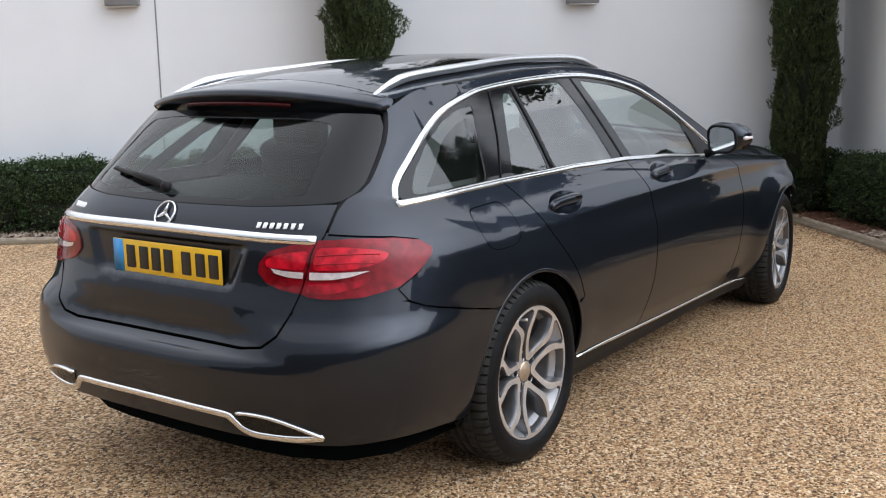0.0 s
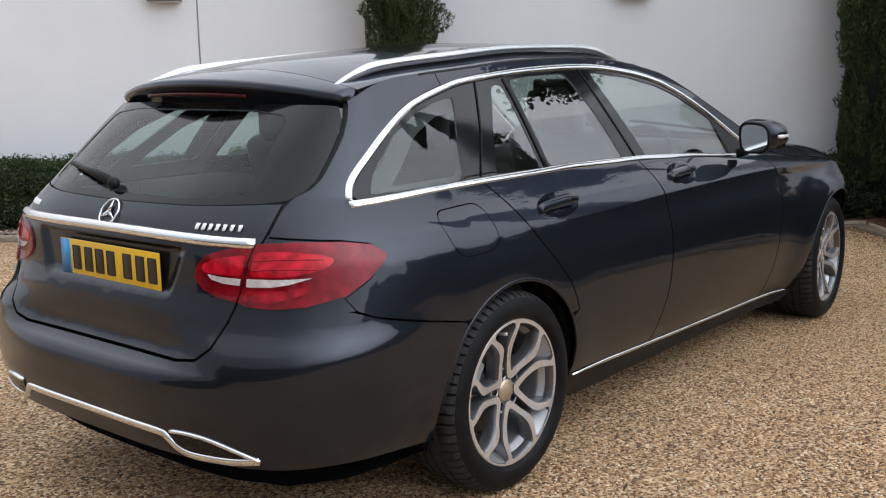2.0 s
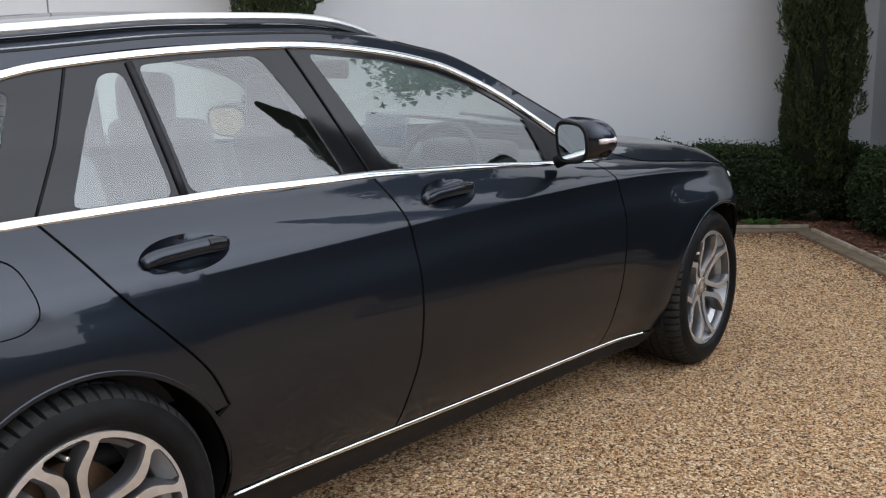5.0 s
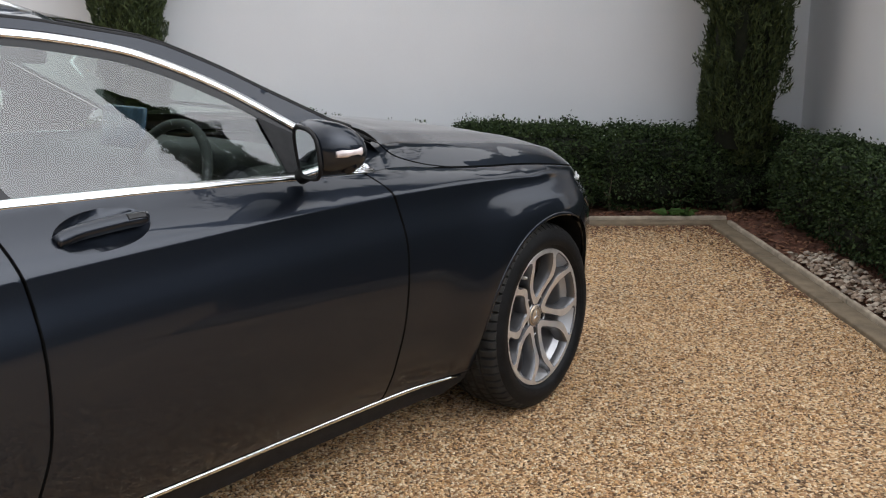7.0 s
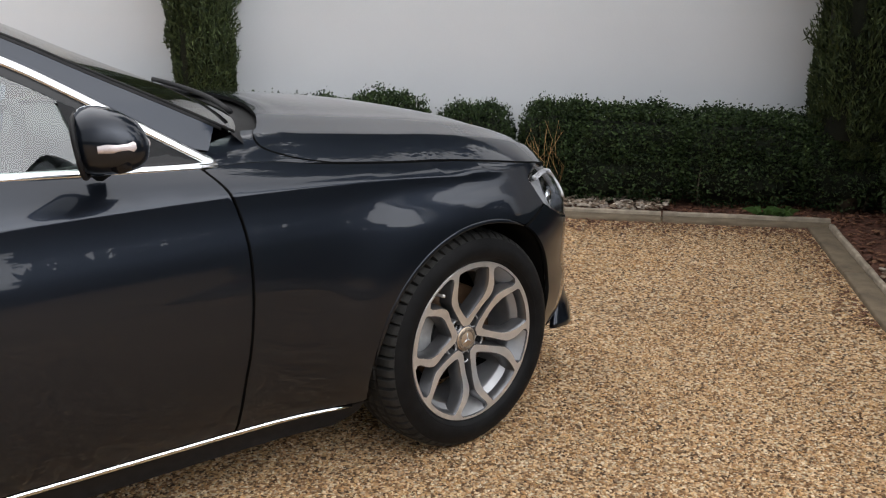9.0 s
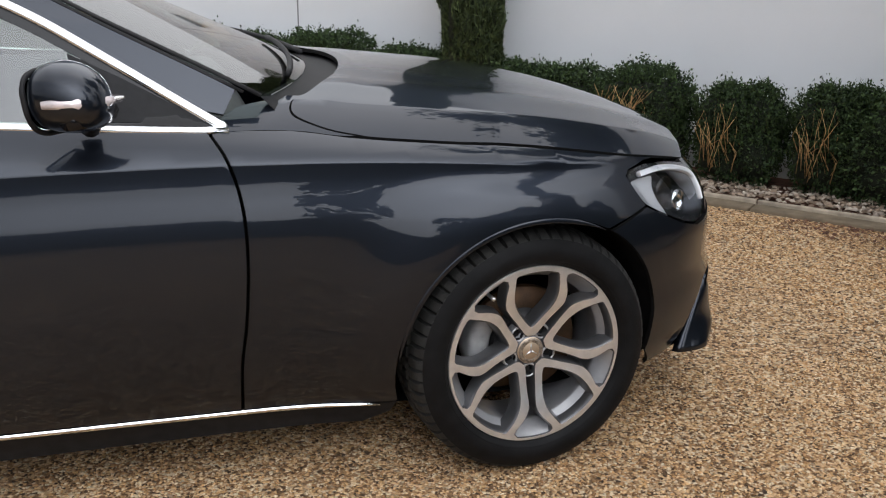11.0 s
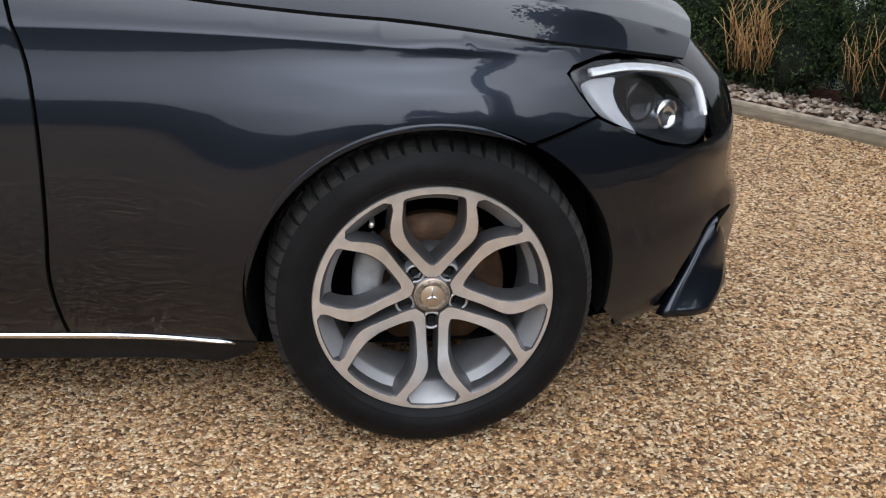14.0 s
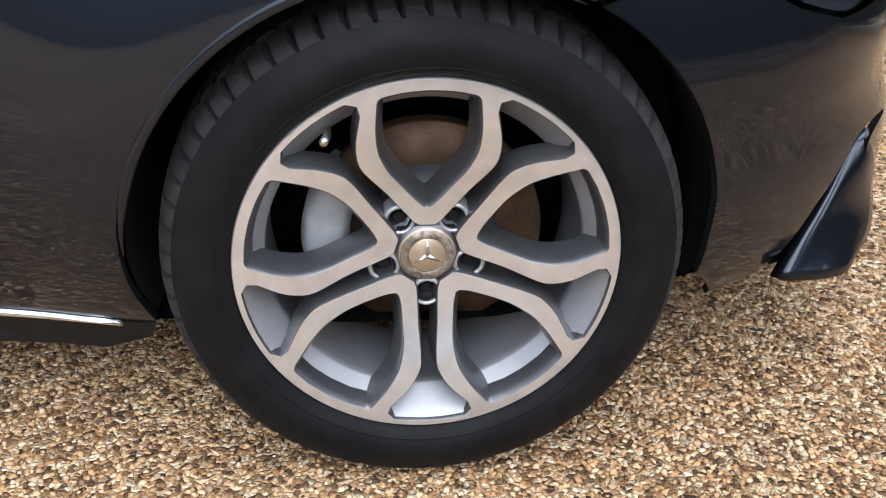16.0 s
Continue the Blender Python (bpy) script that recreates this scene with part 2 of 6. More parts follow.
def spline(pts, n=8, closed=False):
    """Catmull-Rom through 2D or 3D points."""
    P = [Vector(p) for p in pts]
    out, m = [], len(P)
    for i in range(m if closed else m - 1):
        p0, p1 = P[(i - 1) % m] if closed or i else P[0] * 2 - P[1], P[i]
        p2 = P[(i + 1) % m]
        p3 = P[(i + 2) % m] if closed or i + 2 < m else P[-1] * 2 - P[-2]
        for k in range(n):
            t = k / n
            out.append(0.5 * (2 * p1 + (p2 - p0) * t + (2 * p0 - 5 * p1 + 4 * p2 - p3) * t * t + (3 * p1 - p0 - 3 * p2 + p3) * t**3))
    return [tuple(p) for p in out] + ([] if closed else [tuple(P[-1])])


def in_poly(poly, x, y):
    """Which of the points lie inside the outline (numpy)."""
    x, y = np.asarray(x), np.asarray(y)
    c = np.zeros(x.shape, bool)
    px, py = np.array(poly).T
    for i in range(len(px)):
        j = i - 1
        if py[i] == py[j]:
            continue
        hit = ((py[i] > y) != (py[j] > y)) & (x < (px[j] - px[i]) * (y - py[i]) / (py[j] - py[i]) + px[i])
        c ^= hit
    return c


from mathutils import geometry


def panel(name, outline, surf, step, material, parent, thick=0.012, label="", holes=(), out=0.0, flip=False, lines=()):
    """A sheet cut to an outline in the surface's own two coordinates, with its edge turned in."""
    loops = [dense(list(outline), step * 0.7)] + [dense(list(h), step * 0.7) for h in holes]
    pts, edges = [], []
    for lp in loops:
        n0 = len(pts)
        pts += lp
        edges += [(n0 + i, n0 + (i + 1) % len(lp)) for i in range(len(lp))]
    (x0, y0), (x1, y1) = np.min(loops[0], 0), np.max(loops[0], 0)
    gx, gy = np.meshgrid(np.arange(x0 + step / 2, x1, step), np.arange(y0 + step / 2, y1, step))
    gx, gy = gx.ravel(), gy.ravel()
    keep = in_poly(loops[0], gx, gy)
    for h in loops[1:]:
        keep &= ~in_poly(h, gx, gy)
    gx, gy = gx[keep], gy[keep]
    if len(gx):
        edge = np.array(pts)
        near = np.full(len(gx), 9.0)
        for e in edge:
            near = np.minimum(near, (gx - e[0]) ** 2 + (gy - e[1]) ** 2)
        ok = near > (0.55 * step) ** 2
        for line in lines:
            for q in dense(list(line), step * 0.5, False):
                ok &= (gx - q[0]) ** 2 + (gy - q[1]) ** 2 > (0.4 * step) ** 2
        pts += list(zip(gx[ok].tolist(), gy[ok].tolist()))
    # creases that the mesh must follow
    for line in lines:
        lp = dense(list(line), step * 0.5, False)
        lx, ly = np.array(lp).T
        ins = in_poly(loops[0], lx, ly)
        for h in loops[1:]:
            ins &= ~in_poly(h, lx, ly)
        edge = np.array(loops[0])
        ins &= np.array([((edge - q) ** 2).sum(1).min() > (0.35 * step) ** 2 for q in np.array(lp)])
        last = None
        for q, ok in zip(lp, ins):
            if ok:
                pts.append(q)
                if last is not None:
                    edges.append((last, len(pts) - 1))
                last = len(pts) - 1
            else:
                last = None
    vv, _, ff, *_ = geometry.delaunay_2d_cdt([Vector(p) for p in pts], edges, [], 0, 1e-7)
    tri = np.array([f[:3] for f in ff])
    v2 = np.array([tuple(v) for v in vv])
    cen = v2[tri].mean(1)
    keep = in_poly(loops[0], cen[:, 0], cen[:, 1])
    for h in loops[1:]:
        keep &= ~in_poly(h, cen[:, 0], cen[:, 1])
    tri = tri[keep]
    e = 0.002
    P, N = [], []
    for a, b in v2:
        p = surf(a, b)
        n = (surf(a + e, b) - surf(a - e, b)).cross(surf(a, b + e) - surf(a, b - e)).normalized()
        if flip:
            n = -n
        P.append(p + n * out)
        N.append(n)
    # triangles turned towards the outside, slivers left out
    good = []
    for t0 in tri:
        a, b, c = (int(i) for i in t0)
        fn = (P[b] - P[a]).cross(P[c] - P[a])
        if fn.length < 1e-10:
            continue
        good.append((a, b, c) if fn.dot(N[a] + N[b] + N[c]) >= 0 else (c, b, a))
    faces = good
    skin_faces = len(good)
    count = {}
    for f in faces:
        for i in range(3):
            count[(f[i], f[(i + 1) % 3])] = 1
    rim = [k for k in count if (k[1], k[0]) not in count]
    if thick:
        low, top = {}, {}
        for k in rim:
            for i in k:
                if i not in low:
                    top[i] = len(P)
                    P.append(P[i].copy())
                    N.append(N[i])
                    low[i] = len(P)
                    P.append(P[i] - N[i] * thick)
                    N.append(N[i])
        faces += [(top[b], top[a], low[a], low[b]) for a, b in rim]
    me = bpy.data.meshes.new(name)
    me.from_pydata([tuple(p) for p in P], [], faces)
    me.polygons.foreach_set("use_smooth", [True] * len(faces))
    me.materials.append(material)
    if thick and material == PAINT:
        # the turned-in edge is coloured near-black, standing in for the gap's shade
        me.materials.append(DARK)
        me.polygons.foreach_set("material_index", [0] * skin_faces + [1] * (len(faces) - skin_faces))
    me.normals_split_custom_set_from_vertices([tuple(n) for n in N])
    ob = new(name, me)
    ob.parent = parent
    if label:
        tagged(ob, label)
    return ob


def ribbon(name, path, surf, width, high, material, parent, closed=False, label="", flip=False, taper=0.0):
    """A rounded strip laid along a path on a surface: path in the surface's coordinates."""
    e, prof = 0.002, [(-0.5, -0.6), (-0.5, 0.35), (-0.3, 0.85), (0, 1.0), (0.3, 0.85), (0.5, 0.35), (0.5, -0.6)]
    verts, n = [], len(path)
    P, N = [], []
    for a, b in path:
        P.append(surf(a, b))
        nn = (surf(a + e, b) - surf(a - e, b)).cross(surf(a, b + e) - surf(a, b - e)).normalized()
        N.append(-nn if flip else nn)
    for i in range(n):
        d = (P[(i + 1) % n] - P[i - 1]) if closed else P[min(i + 1, n - 1)] - P[max(i - 1, 0)]
        s = N[i].cross(d).normalized()
        w = width
        if taper:
            w *= min(1.0, taper + (1 - taper) * min(i, n - 1 - i) / (0.12 * n))
        verts += [P[i] + s * (q[0] * w) + N[i] * (q[1] * high) for q in prof]
    m, faces = len(prof), []
    for i in range(n if closed else n - 1):
        for k in range(m - 1):
            a, b = i * m + k, ((i + 1) % n) * m + k
            faces.append((a, b, b + 1, a + 1))
    if not closed:
        faces += [tuple(range(m)), tuple(range((n - 1) * m, n * m))[::-1]]
    ob = raw(name, verts, faces, material, parent, label)
    return ob


def tube(path, r, seg=8, closed=False, bm=None):
    bm = bm or bmesh.new()
    P = [Vector(p) for p in path]
    n, rings = len(P), []
    for i in range(n):
        d = (P[(i + 1) % n] - P[i - 1]) if closed else P[min(i + 1, n - 1)] - P[max(i - 1, 0)]
        d.normalize()
        s = d.cross(Vector((0.13, 0.31, 0.94))).normalized()
        t = d.cross(s)
        rr = r[i] if isinstance(r, (list, tuple)) else r
        rings.append([bm.verts.new(P[i] + (s * math.cos(a) + t * math.sin(a)) * rr) for a in (2 * math.pi * k / seg for k in range(seg))])
    for i in range(n if closed else n - 1):
        a, b = rings[i], rings[(i + 1) % n]
        for k in range(seg):
            bm.faces.new((a[k], a[(k + 1) % seg], b[(k + 1) % seg], b[k]))
    if not closed:
        bm.faces.new(rings[0][::-1])
        bm.faces.new(rings[-1])
    return bm


def box(size, at=(0, 0, 0), bevel=0.0, bm=None, seg=2, turn=None):
    own = bmesh.new()
    bmesh.ops.create_cube(own, size=1)
    for v in own.verts:
        v.co = Vector((v.co.x * size[0], v.co.y * size[1], v.co.z * size[2]))
    if bevel:
        bmesh.ops.bevel(own, geom=own.edges[:], offset=bevel, segments=seg, affect="EDGES", profile=0.5)
    if turn:
        bmesh.ops.transform(own, matrix=turn, verts=own.verts)
    bmesh.ops.translate(own, vec=at, verts=own.verts)
    if bm is None:
        return own
    me = bpy.data.meshes.new("tmp")
    own.to_mesh(me)
    bm.from_mesh(me)
    own.free()
    bpy.data.meshes.remove(me)
    return bm


def lathe(profile, seg, axis_y=True, bm=None, wobble=None):
    """profile: (radius, along) pairs, turned round the y axis."""
    bm = bm or bmesh.new()
    rings = []
    for j in range(seg):
        a = 2 * math.pi * j / seg
        ring = []
        for k, (r, y) in enumerate(profile):
            rr = r + (wobble(j, k) if wobble else 0)
            ring.append(bm.verts.new((rr * math.cos(a), y, rr * math.sin(a))))
        rings.append(ring)
    for j in range(seg):
        a, b = rings[j], rings[(j + 1) % seg]
        for k in range(len(profile) - 1):
            bm.faces.new((a[k], a[k + 1], b[k + 1], b[k]))
    return bm


# ---- the yard ----
CORNER = Vector((5.93, -0.02, 0))
ALONG = Vector((-0.63, 0.777, 0)).normalized()   # along the back wall, away from the corner
BACK = Vector((0.777, 0.63, 0)).normalized()     # from the gravel towards the back wall
SIDE = Vector((-0.735, -0.678, 0)).normalized()  # along the side kerb, from the corner to the camera
OUT = Vector((0.678, -0.735, 0)).normalized()    # from the gravel towards the side wall


def yard(a, b, z=0.0):
    p = CORNER + ALONG * a + BACK * b
    return Vector((p.x, p.y, z))


def flank(a, b, z=0.0):
    p = CORNER + SIDE * a + OUT * b
    return Vector((p.x, p.y, z))


def gravel_mat():
    m = bpy.data.materials.new("golden_gravel")
    m.use_nodes = True
    t = m.node_tree
    L, N = t.links, t.nodes
    b = N["Principled BSDF"]
    b.inputs["Roughness"].default_value = 0.8
    co = N.new("ShaderNodeTexCoord")
    vo = N.new("ShaderNodeTexVoronoi")
    vo.inputs["Scale"].default_value = 100
    L.new(co.outputs["Object"], vo.inputs["Vector"])
    sep = N.new("ShaderNodeSeparateColor")
    L.new(vo.outputs["Color"], sep.inputs[0])
    ramp = N.new("ShaderNodeValToRGB")
    els = ramp.color_ramp.elements
    # the low stops hold dark grit and also paint the shaded gaps between stones
    els[0].position, els[0].color = 0.0, (0.055, 0.030, 0.014, 1)
    els[1].position, els[1].color = 1.0, (0.92, 0.78, 0.56, 1)
    for p, c in ((0.2, (0.22, 0.118, 0.054)), (0.5, (0.52, 0.30, 0.145)), (0.8, (0.80, 0.54, 0.30))):
        e = els.new(p)
        e.color = (*c, 1)
    L.new(sep.outputs[0], ramp.inputs[0])
    big = N.new("ShaderNodeTexNoise")
    big.inputs["Scale"].default_value, big.inputs["Detail"].default_value = 1.1, 5
    L.new(co.outputs["Object"], big.inputs["Vector"])
    tone = N.new("ShaderNodeMapRange")
    tone.inputs["From Min"].default_value, tone.inputs["From Max"].default_value = 0.3, 0.7
    tone.inputs["To Min"].default_value, tone.inputs["To Max"].default_value = 0.78, 1.12
    L.new(big.outputs["Fac"], tone.inputs["Value"])
    mul = N.new("ShaderNodeVectorMath")
    mul.operation = "SCALE"
    L.new(ramp.outputs[0], mul.inputs[0])
    L.new(tone.outputs[0], mul.inputs["Scale"])
    L.new(mul.outputs[0], b.inputs["Base Color"])
    ed = N.new("ShaderNodeTexVoronoi")
    ed.feature = "DISTANCE_TO_EDGE"
    ed.inputs["Scale"].default_value = 100
    L.new(co.outputs["Object"], ed.inputs["Vector"])
    cr = N.new("ShaderNodeMapRange")
    cr.inputs["From Max"].default_value = 0.25
    L.new(ed.outputs["Distance"], cr.inputs["Value"])
    bn = N.new("ShaderNodeBump")
    bn.inputs["Strength"].default_value, bn.inputs["Distance"].default_value = 0.9, 0.006
    L.new(cr.outputs[0], bn.inputs["Height"])
    L.new(bn.outputs[0], b.inputs["Normal"])
    return m


def pebble_mat(name, stops):
    m = bpy.data.materials.new(name)
    m.use_nodes = True
    t = m.node_tree
    L, N = t.links, t.nodes
    b = N["Principled BSDF"]
    b.inputs["Roughness"].default_value = 0.75
    g = N.new("ShaderNodeNewGeometry")
    ramp = N.new("ShaderNodeValToRGB")
    els = ramp.color_ramp.elements
    els[0].position, els[0].color = 0.0, (*stops[0], 1)
    els[1].position, els[1].color = 1.0, (*stops[-1], 1)
    for i, c in enumerate(stops[1:-1], 1):
        e = els.new(i / (len(stops) - 1))
        e.color = (*c, 1)
    L.new(g.outputs["Random Per Island"], ramp.inputs[0])
    co, nz, mx = N.new("ShaderNodeTexCoord"), N.new("ShaderNodeTexNoise"), N.new("ShaderNodeMixRGB")
    nz.inputs["Scale"].default_value = 150
    L.new(co.outputs["Object"], nz.inputs["Vector"])
    mx.blend_type, mx.inputs[0].default_value = "MULTIPLY", 0.35
    L.new(ramp.outputs[0], mx.inputs[1])
    L.new(nz.outputs["Fac"], mx.inputs[2])
    L.new(mx.outputs[0], b.inputs["Base Color"])
    return m


GRAVEL = gravel_mat()
PEBBLE = pebble_mat("gravel_stones", [(0.07, 0.034, 0.014), (0.34, 0.172, 0.068), (0.66, 0.375, 0.162), (0.83, 0.54, 0.275), (0.90, 0.71, 0.47), (0.30, 0.185, 0.102)])
COBBLE = pebble_mat("bed_cobbles", [(0.14, 0.095, 0.065), (0.32, 0.225, 0.155), (0.42, 0.32, 0.24), (0.64, 0.55, 0.45), (0.27, 0.21, 0.17)])
STUCCO = mat("white_render", (0.77, 0.78, 0.80), 0.85, var=0.03, scale=1.2, bump=0.12, bscale=90)
CONCRETE = mat("kerb_concrete", (0.165, 0.126, 0.083), 0.9, var=0.28, scale=14, bump=0.5, bscale=70)
PALEKERB = mat("pale_concrete_edging", (0.36, 0.30, 0.23), 0.9, var=0.3, scale=16, bump=0.5, bscale=80)
SOIL = mat("red_brown_mulch", (0.125, 0.052, 0.032), 0.95, var=0.5, scale=30, bump=1.0, bscale=60)
TWIG = mat("dry_twig", (0.44, 0.265, 0.115), 0.8, var=0.3, scale=40)
BARK = mat("shrub_bark", (0.10, 0.08, 0.055), 0.9, var=0.3, scale=30)
WEED = mat("weed_leaf", (0.07, 0.14, 0.03), 0.6, var=0.3, scale=30)
LAMPGREY = mat("grey_lamp_case", (0.25, 0.25, 0.26), 0.5, 0.3, var=0.08, scale=20)


def leaf_mat(name, dark, light):
    m = pebble_mat(name, [dark, [(a + b) / 2 for a, b in zip(dark, light)], light])
    b = m.node_tree.nodes["Principled BSDF"]
    b.inputs["Roughness"].default_value = 0.72
    b.inputs["Specular IOR Level"].default_value = 0.3
    b.inputs["Subsurface Weight"].default_value = 0.0
    return m


BOXLEAF = leaf_mat("box_leaves", (0.011, 0.024, 0.010), (0.066, 0.108, 0.032))
CYPLEAF = leaf_mat("cypress_sprays", (0.014, 0.026, 0.010), (0.095, 0.125, 0.042))
# near-black fill: the shade inside the foliage, put into a solid core's colour
CORE = mat("painted_foliage_shade", (0.012, 0.016, 0.008), 0.95, var=0.4, scale=20, bump=0.6, bscale=60)


def sheet(name, corners, z, material, step=0.0, label="", category="", kind="structure"):
    ob = raw(name, [(*c[:2], z) for c in corners], [tuple(range(len(corners)))], material, smooth=False)
    tagged(ob, label, category, kind=kind)
    return ob


def wall(name, p, q, height, thick, away, label):
    p, q = Vector((p.x, p.y, 0)), Vector((q.x, q.y, 0))
    o = away * thick
    lo, hi = Vector((0, 0, -0.3)), Vector((0, 0, height))
    v = [p + lo, q + lo, q + o + lo, p + o + lo, p + hi, q + hi, q + o + hi, p + o + hi]
    ob = raw(name, v, [(0, 1, 5, 4), (1, 2, 6, 5), (2, 3, 7, 6), (3, 0, 4, 7), (4, 5, 6, 7), (3, 2, 1, 0)], STUCCO, smooth=False)
    return tagged(ob, label, "wall", kind="structure")


sheet("ground", [(-400, -400), (400, -400), (400, 400), (-400, 400)], 0.0, GRAVEL, label="golden crushed gravel drive, level and slightly worn", category="ground")
WB = 0.80   # from the kerb to the back wall
corner_in = CORNER + ALONG * -0.78 + BACK * WB
wall("wall_north", corner_in - ALONG * 0.26, corner_in + ALONG * 14, 2.7, 0.3, BACK, "white rendered garden wall with one upright joint")
wall("wall_east", corner_in + BACK * 0.3, corner_in + SIDE * 2.1, 2.7, 0.3, OUT, "white rendered side wall meeting the back wall")

# joint in the back wall
def on_back(a, z, off=0.0):
    p = corner_in + ALONG * a - BACK * off
    return Vector((p.x, p.y, z))


SEAM = 6.29
jt = bmesh.new()
q = [on_back(SEAM + s, z, o) for z in (0, 2.7) for o in (0.001, 0.003) for s in (-0.006, 0.006)]
box_v = [jt.verts.new(p) for p in q]
for f in ((0, 1, 5, 4), (2, 3, 7, 6), (0, 2, 6, 4), (1, 3, 7, 5), (4, 5, 7, 6), (0, 1, 3, 2)):
    jt.faces.new([box_v[i] for i in f])
bmesh.ops.recalc_face_normals(jt, faces=jt.faces)
tagged(part("trim", jt, LAMPGREY, smooth=False), "thin grey movement joint in the white wall", "joint", kind="structure")

# beds
sheet("ground_bed", [yard(-0.9, 0.10), yard(13, 0.10), yard(13, 0.85), yard(-0.9, 0.85)], 0.012, SOIL, label="red-brown mulch bed under the back hedge", category="flower bed")
sheet("ground_bed_side", [flank(-0.2, 0.1), flank(4.3, 0.1), flank(4.3, 0.95), flank(-0.2, 0.95)], 0.008, SOIL, label="mulch bed under the side hedge", category="flower bed")


def kerb_piece(pos, L, W=0.108, H=0.020, jag=0.005):
    bm = box((L - 0.006, W, H + 0.1), (0, 0, (H - 0.1) / 2), 0.008, seg=2)
    bmesh.ops.subdivide_edges(bm, edges=[e for e in bm.edges if e.calc_length() > 0.3], cuts=6)
    for v in bm.verts:
        n = noise.noise_vector(v.co * 7 + Vector(pos) * 3)
        v.co += Vector((0, n.y * jag, n.z * jag * 0.7))
    return bm


def kerb_run(at, direction, count, L, label, name, side):
    root = thing(name, at, label, "kerb", kind="structure")
    ang = math.atan2(direction.y, direction.x)
    for i in range(count):
        for nm, off, wide, high, material in (("kerb_stone", 0.054, 0.108, 0.020, CONCRETE), ("edging_strip", 0.122, 0.026, 0.040, PALEKERB)):
            ob = part(nm, kerb_piece((i, off * 9, 0), L, wide, high), material, root)
            ob.matrix_local = Matrix.Translation(direction * (L * (i + 0.5)) + side * off) @ Matrix.Rotation(ang, 4, "Z")
    return root


kerb_run(CORNER - ALONG * 0.14, ALONG, 13, 0.92, "weathered concrete kerb edging before the back hedge", "kerb_north", BACK)
kerb_run(CORNER + SIDE * 0.01, SIDE, 5, 0.87, "weathered concrete kerb edging before the side hedge", "kerb_east", OUT)

# ---- planting ----
rng = np.random.default_rng(7)


def leaves_mesh(name, centres, normals, size, material, parent, long=1.7, label=""):
    """Small folded leaves, four triangles each, one object."""
    n = len(centres)
    rnd = rng.normal(size=(n, 3))
    d = normals * 0.6 + rnd * 0.7
    d /= np.linalg.norm(d, axis=1)[:, None]
    s = np.cross(d, rng.normal(size=(n, 3)))
    s /= np.linalg.norm(s, axis=1)[:, None]
    u = np.cross(s, d)
    sz = size * rng.uniform(0.6, 1.3, (n, 1))
    tip, base = centres + d * sz * long * 0.5, centres - d * sz * long * 0.5
    left, right = centres + s * sz * 0.5 + u * sz * 0.15, centres - s * sz * 0.5 + u * sz * 0.15
    verts = np.stack([base, left, tip, right], 1).reshape(-1, 3)
    k = np.arange(n)[:, None] * 4
    faces = np.concatenate([k + np.array([[0, 1, 2]]), k + np.array([[0, 2, 3]])])
    me = bpy.data.meshes.new(name)
    me.vertices.add(len(verts))
    me.vertices.foreach_set("co", verts.ravel())
    me.loops.add(faces.size)
    me.loops.foreach_set("vertex_index", faces.ravel())
    me.polygons.add(len(faces))
    me.polygons.foreach_set("loop_start", np.arange(0, faces.size, 3))
    me.update(calc_edges=True)
    me.materials.append(material)
    ob = new(name, me)
    ob.parent = parent
    if label:
        tagged(ob, label)
    return ob


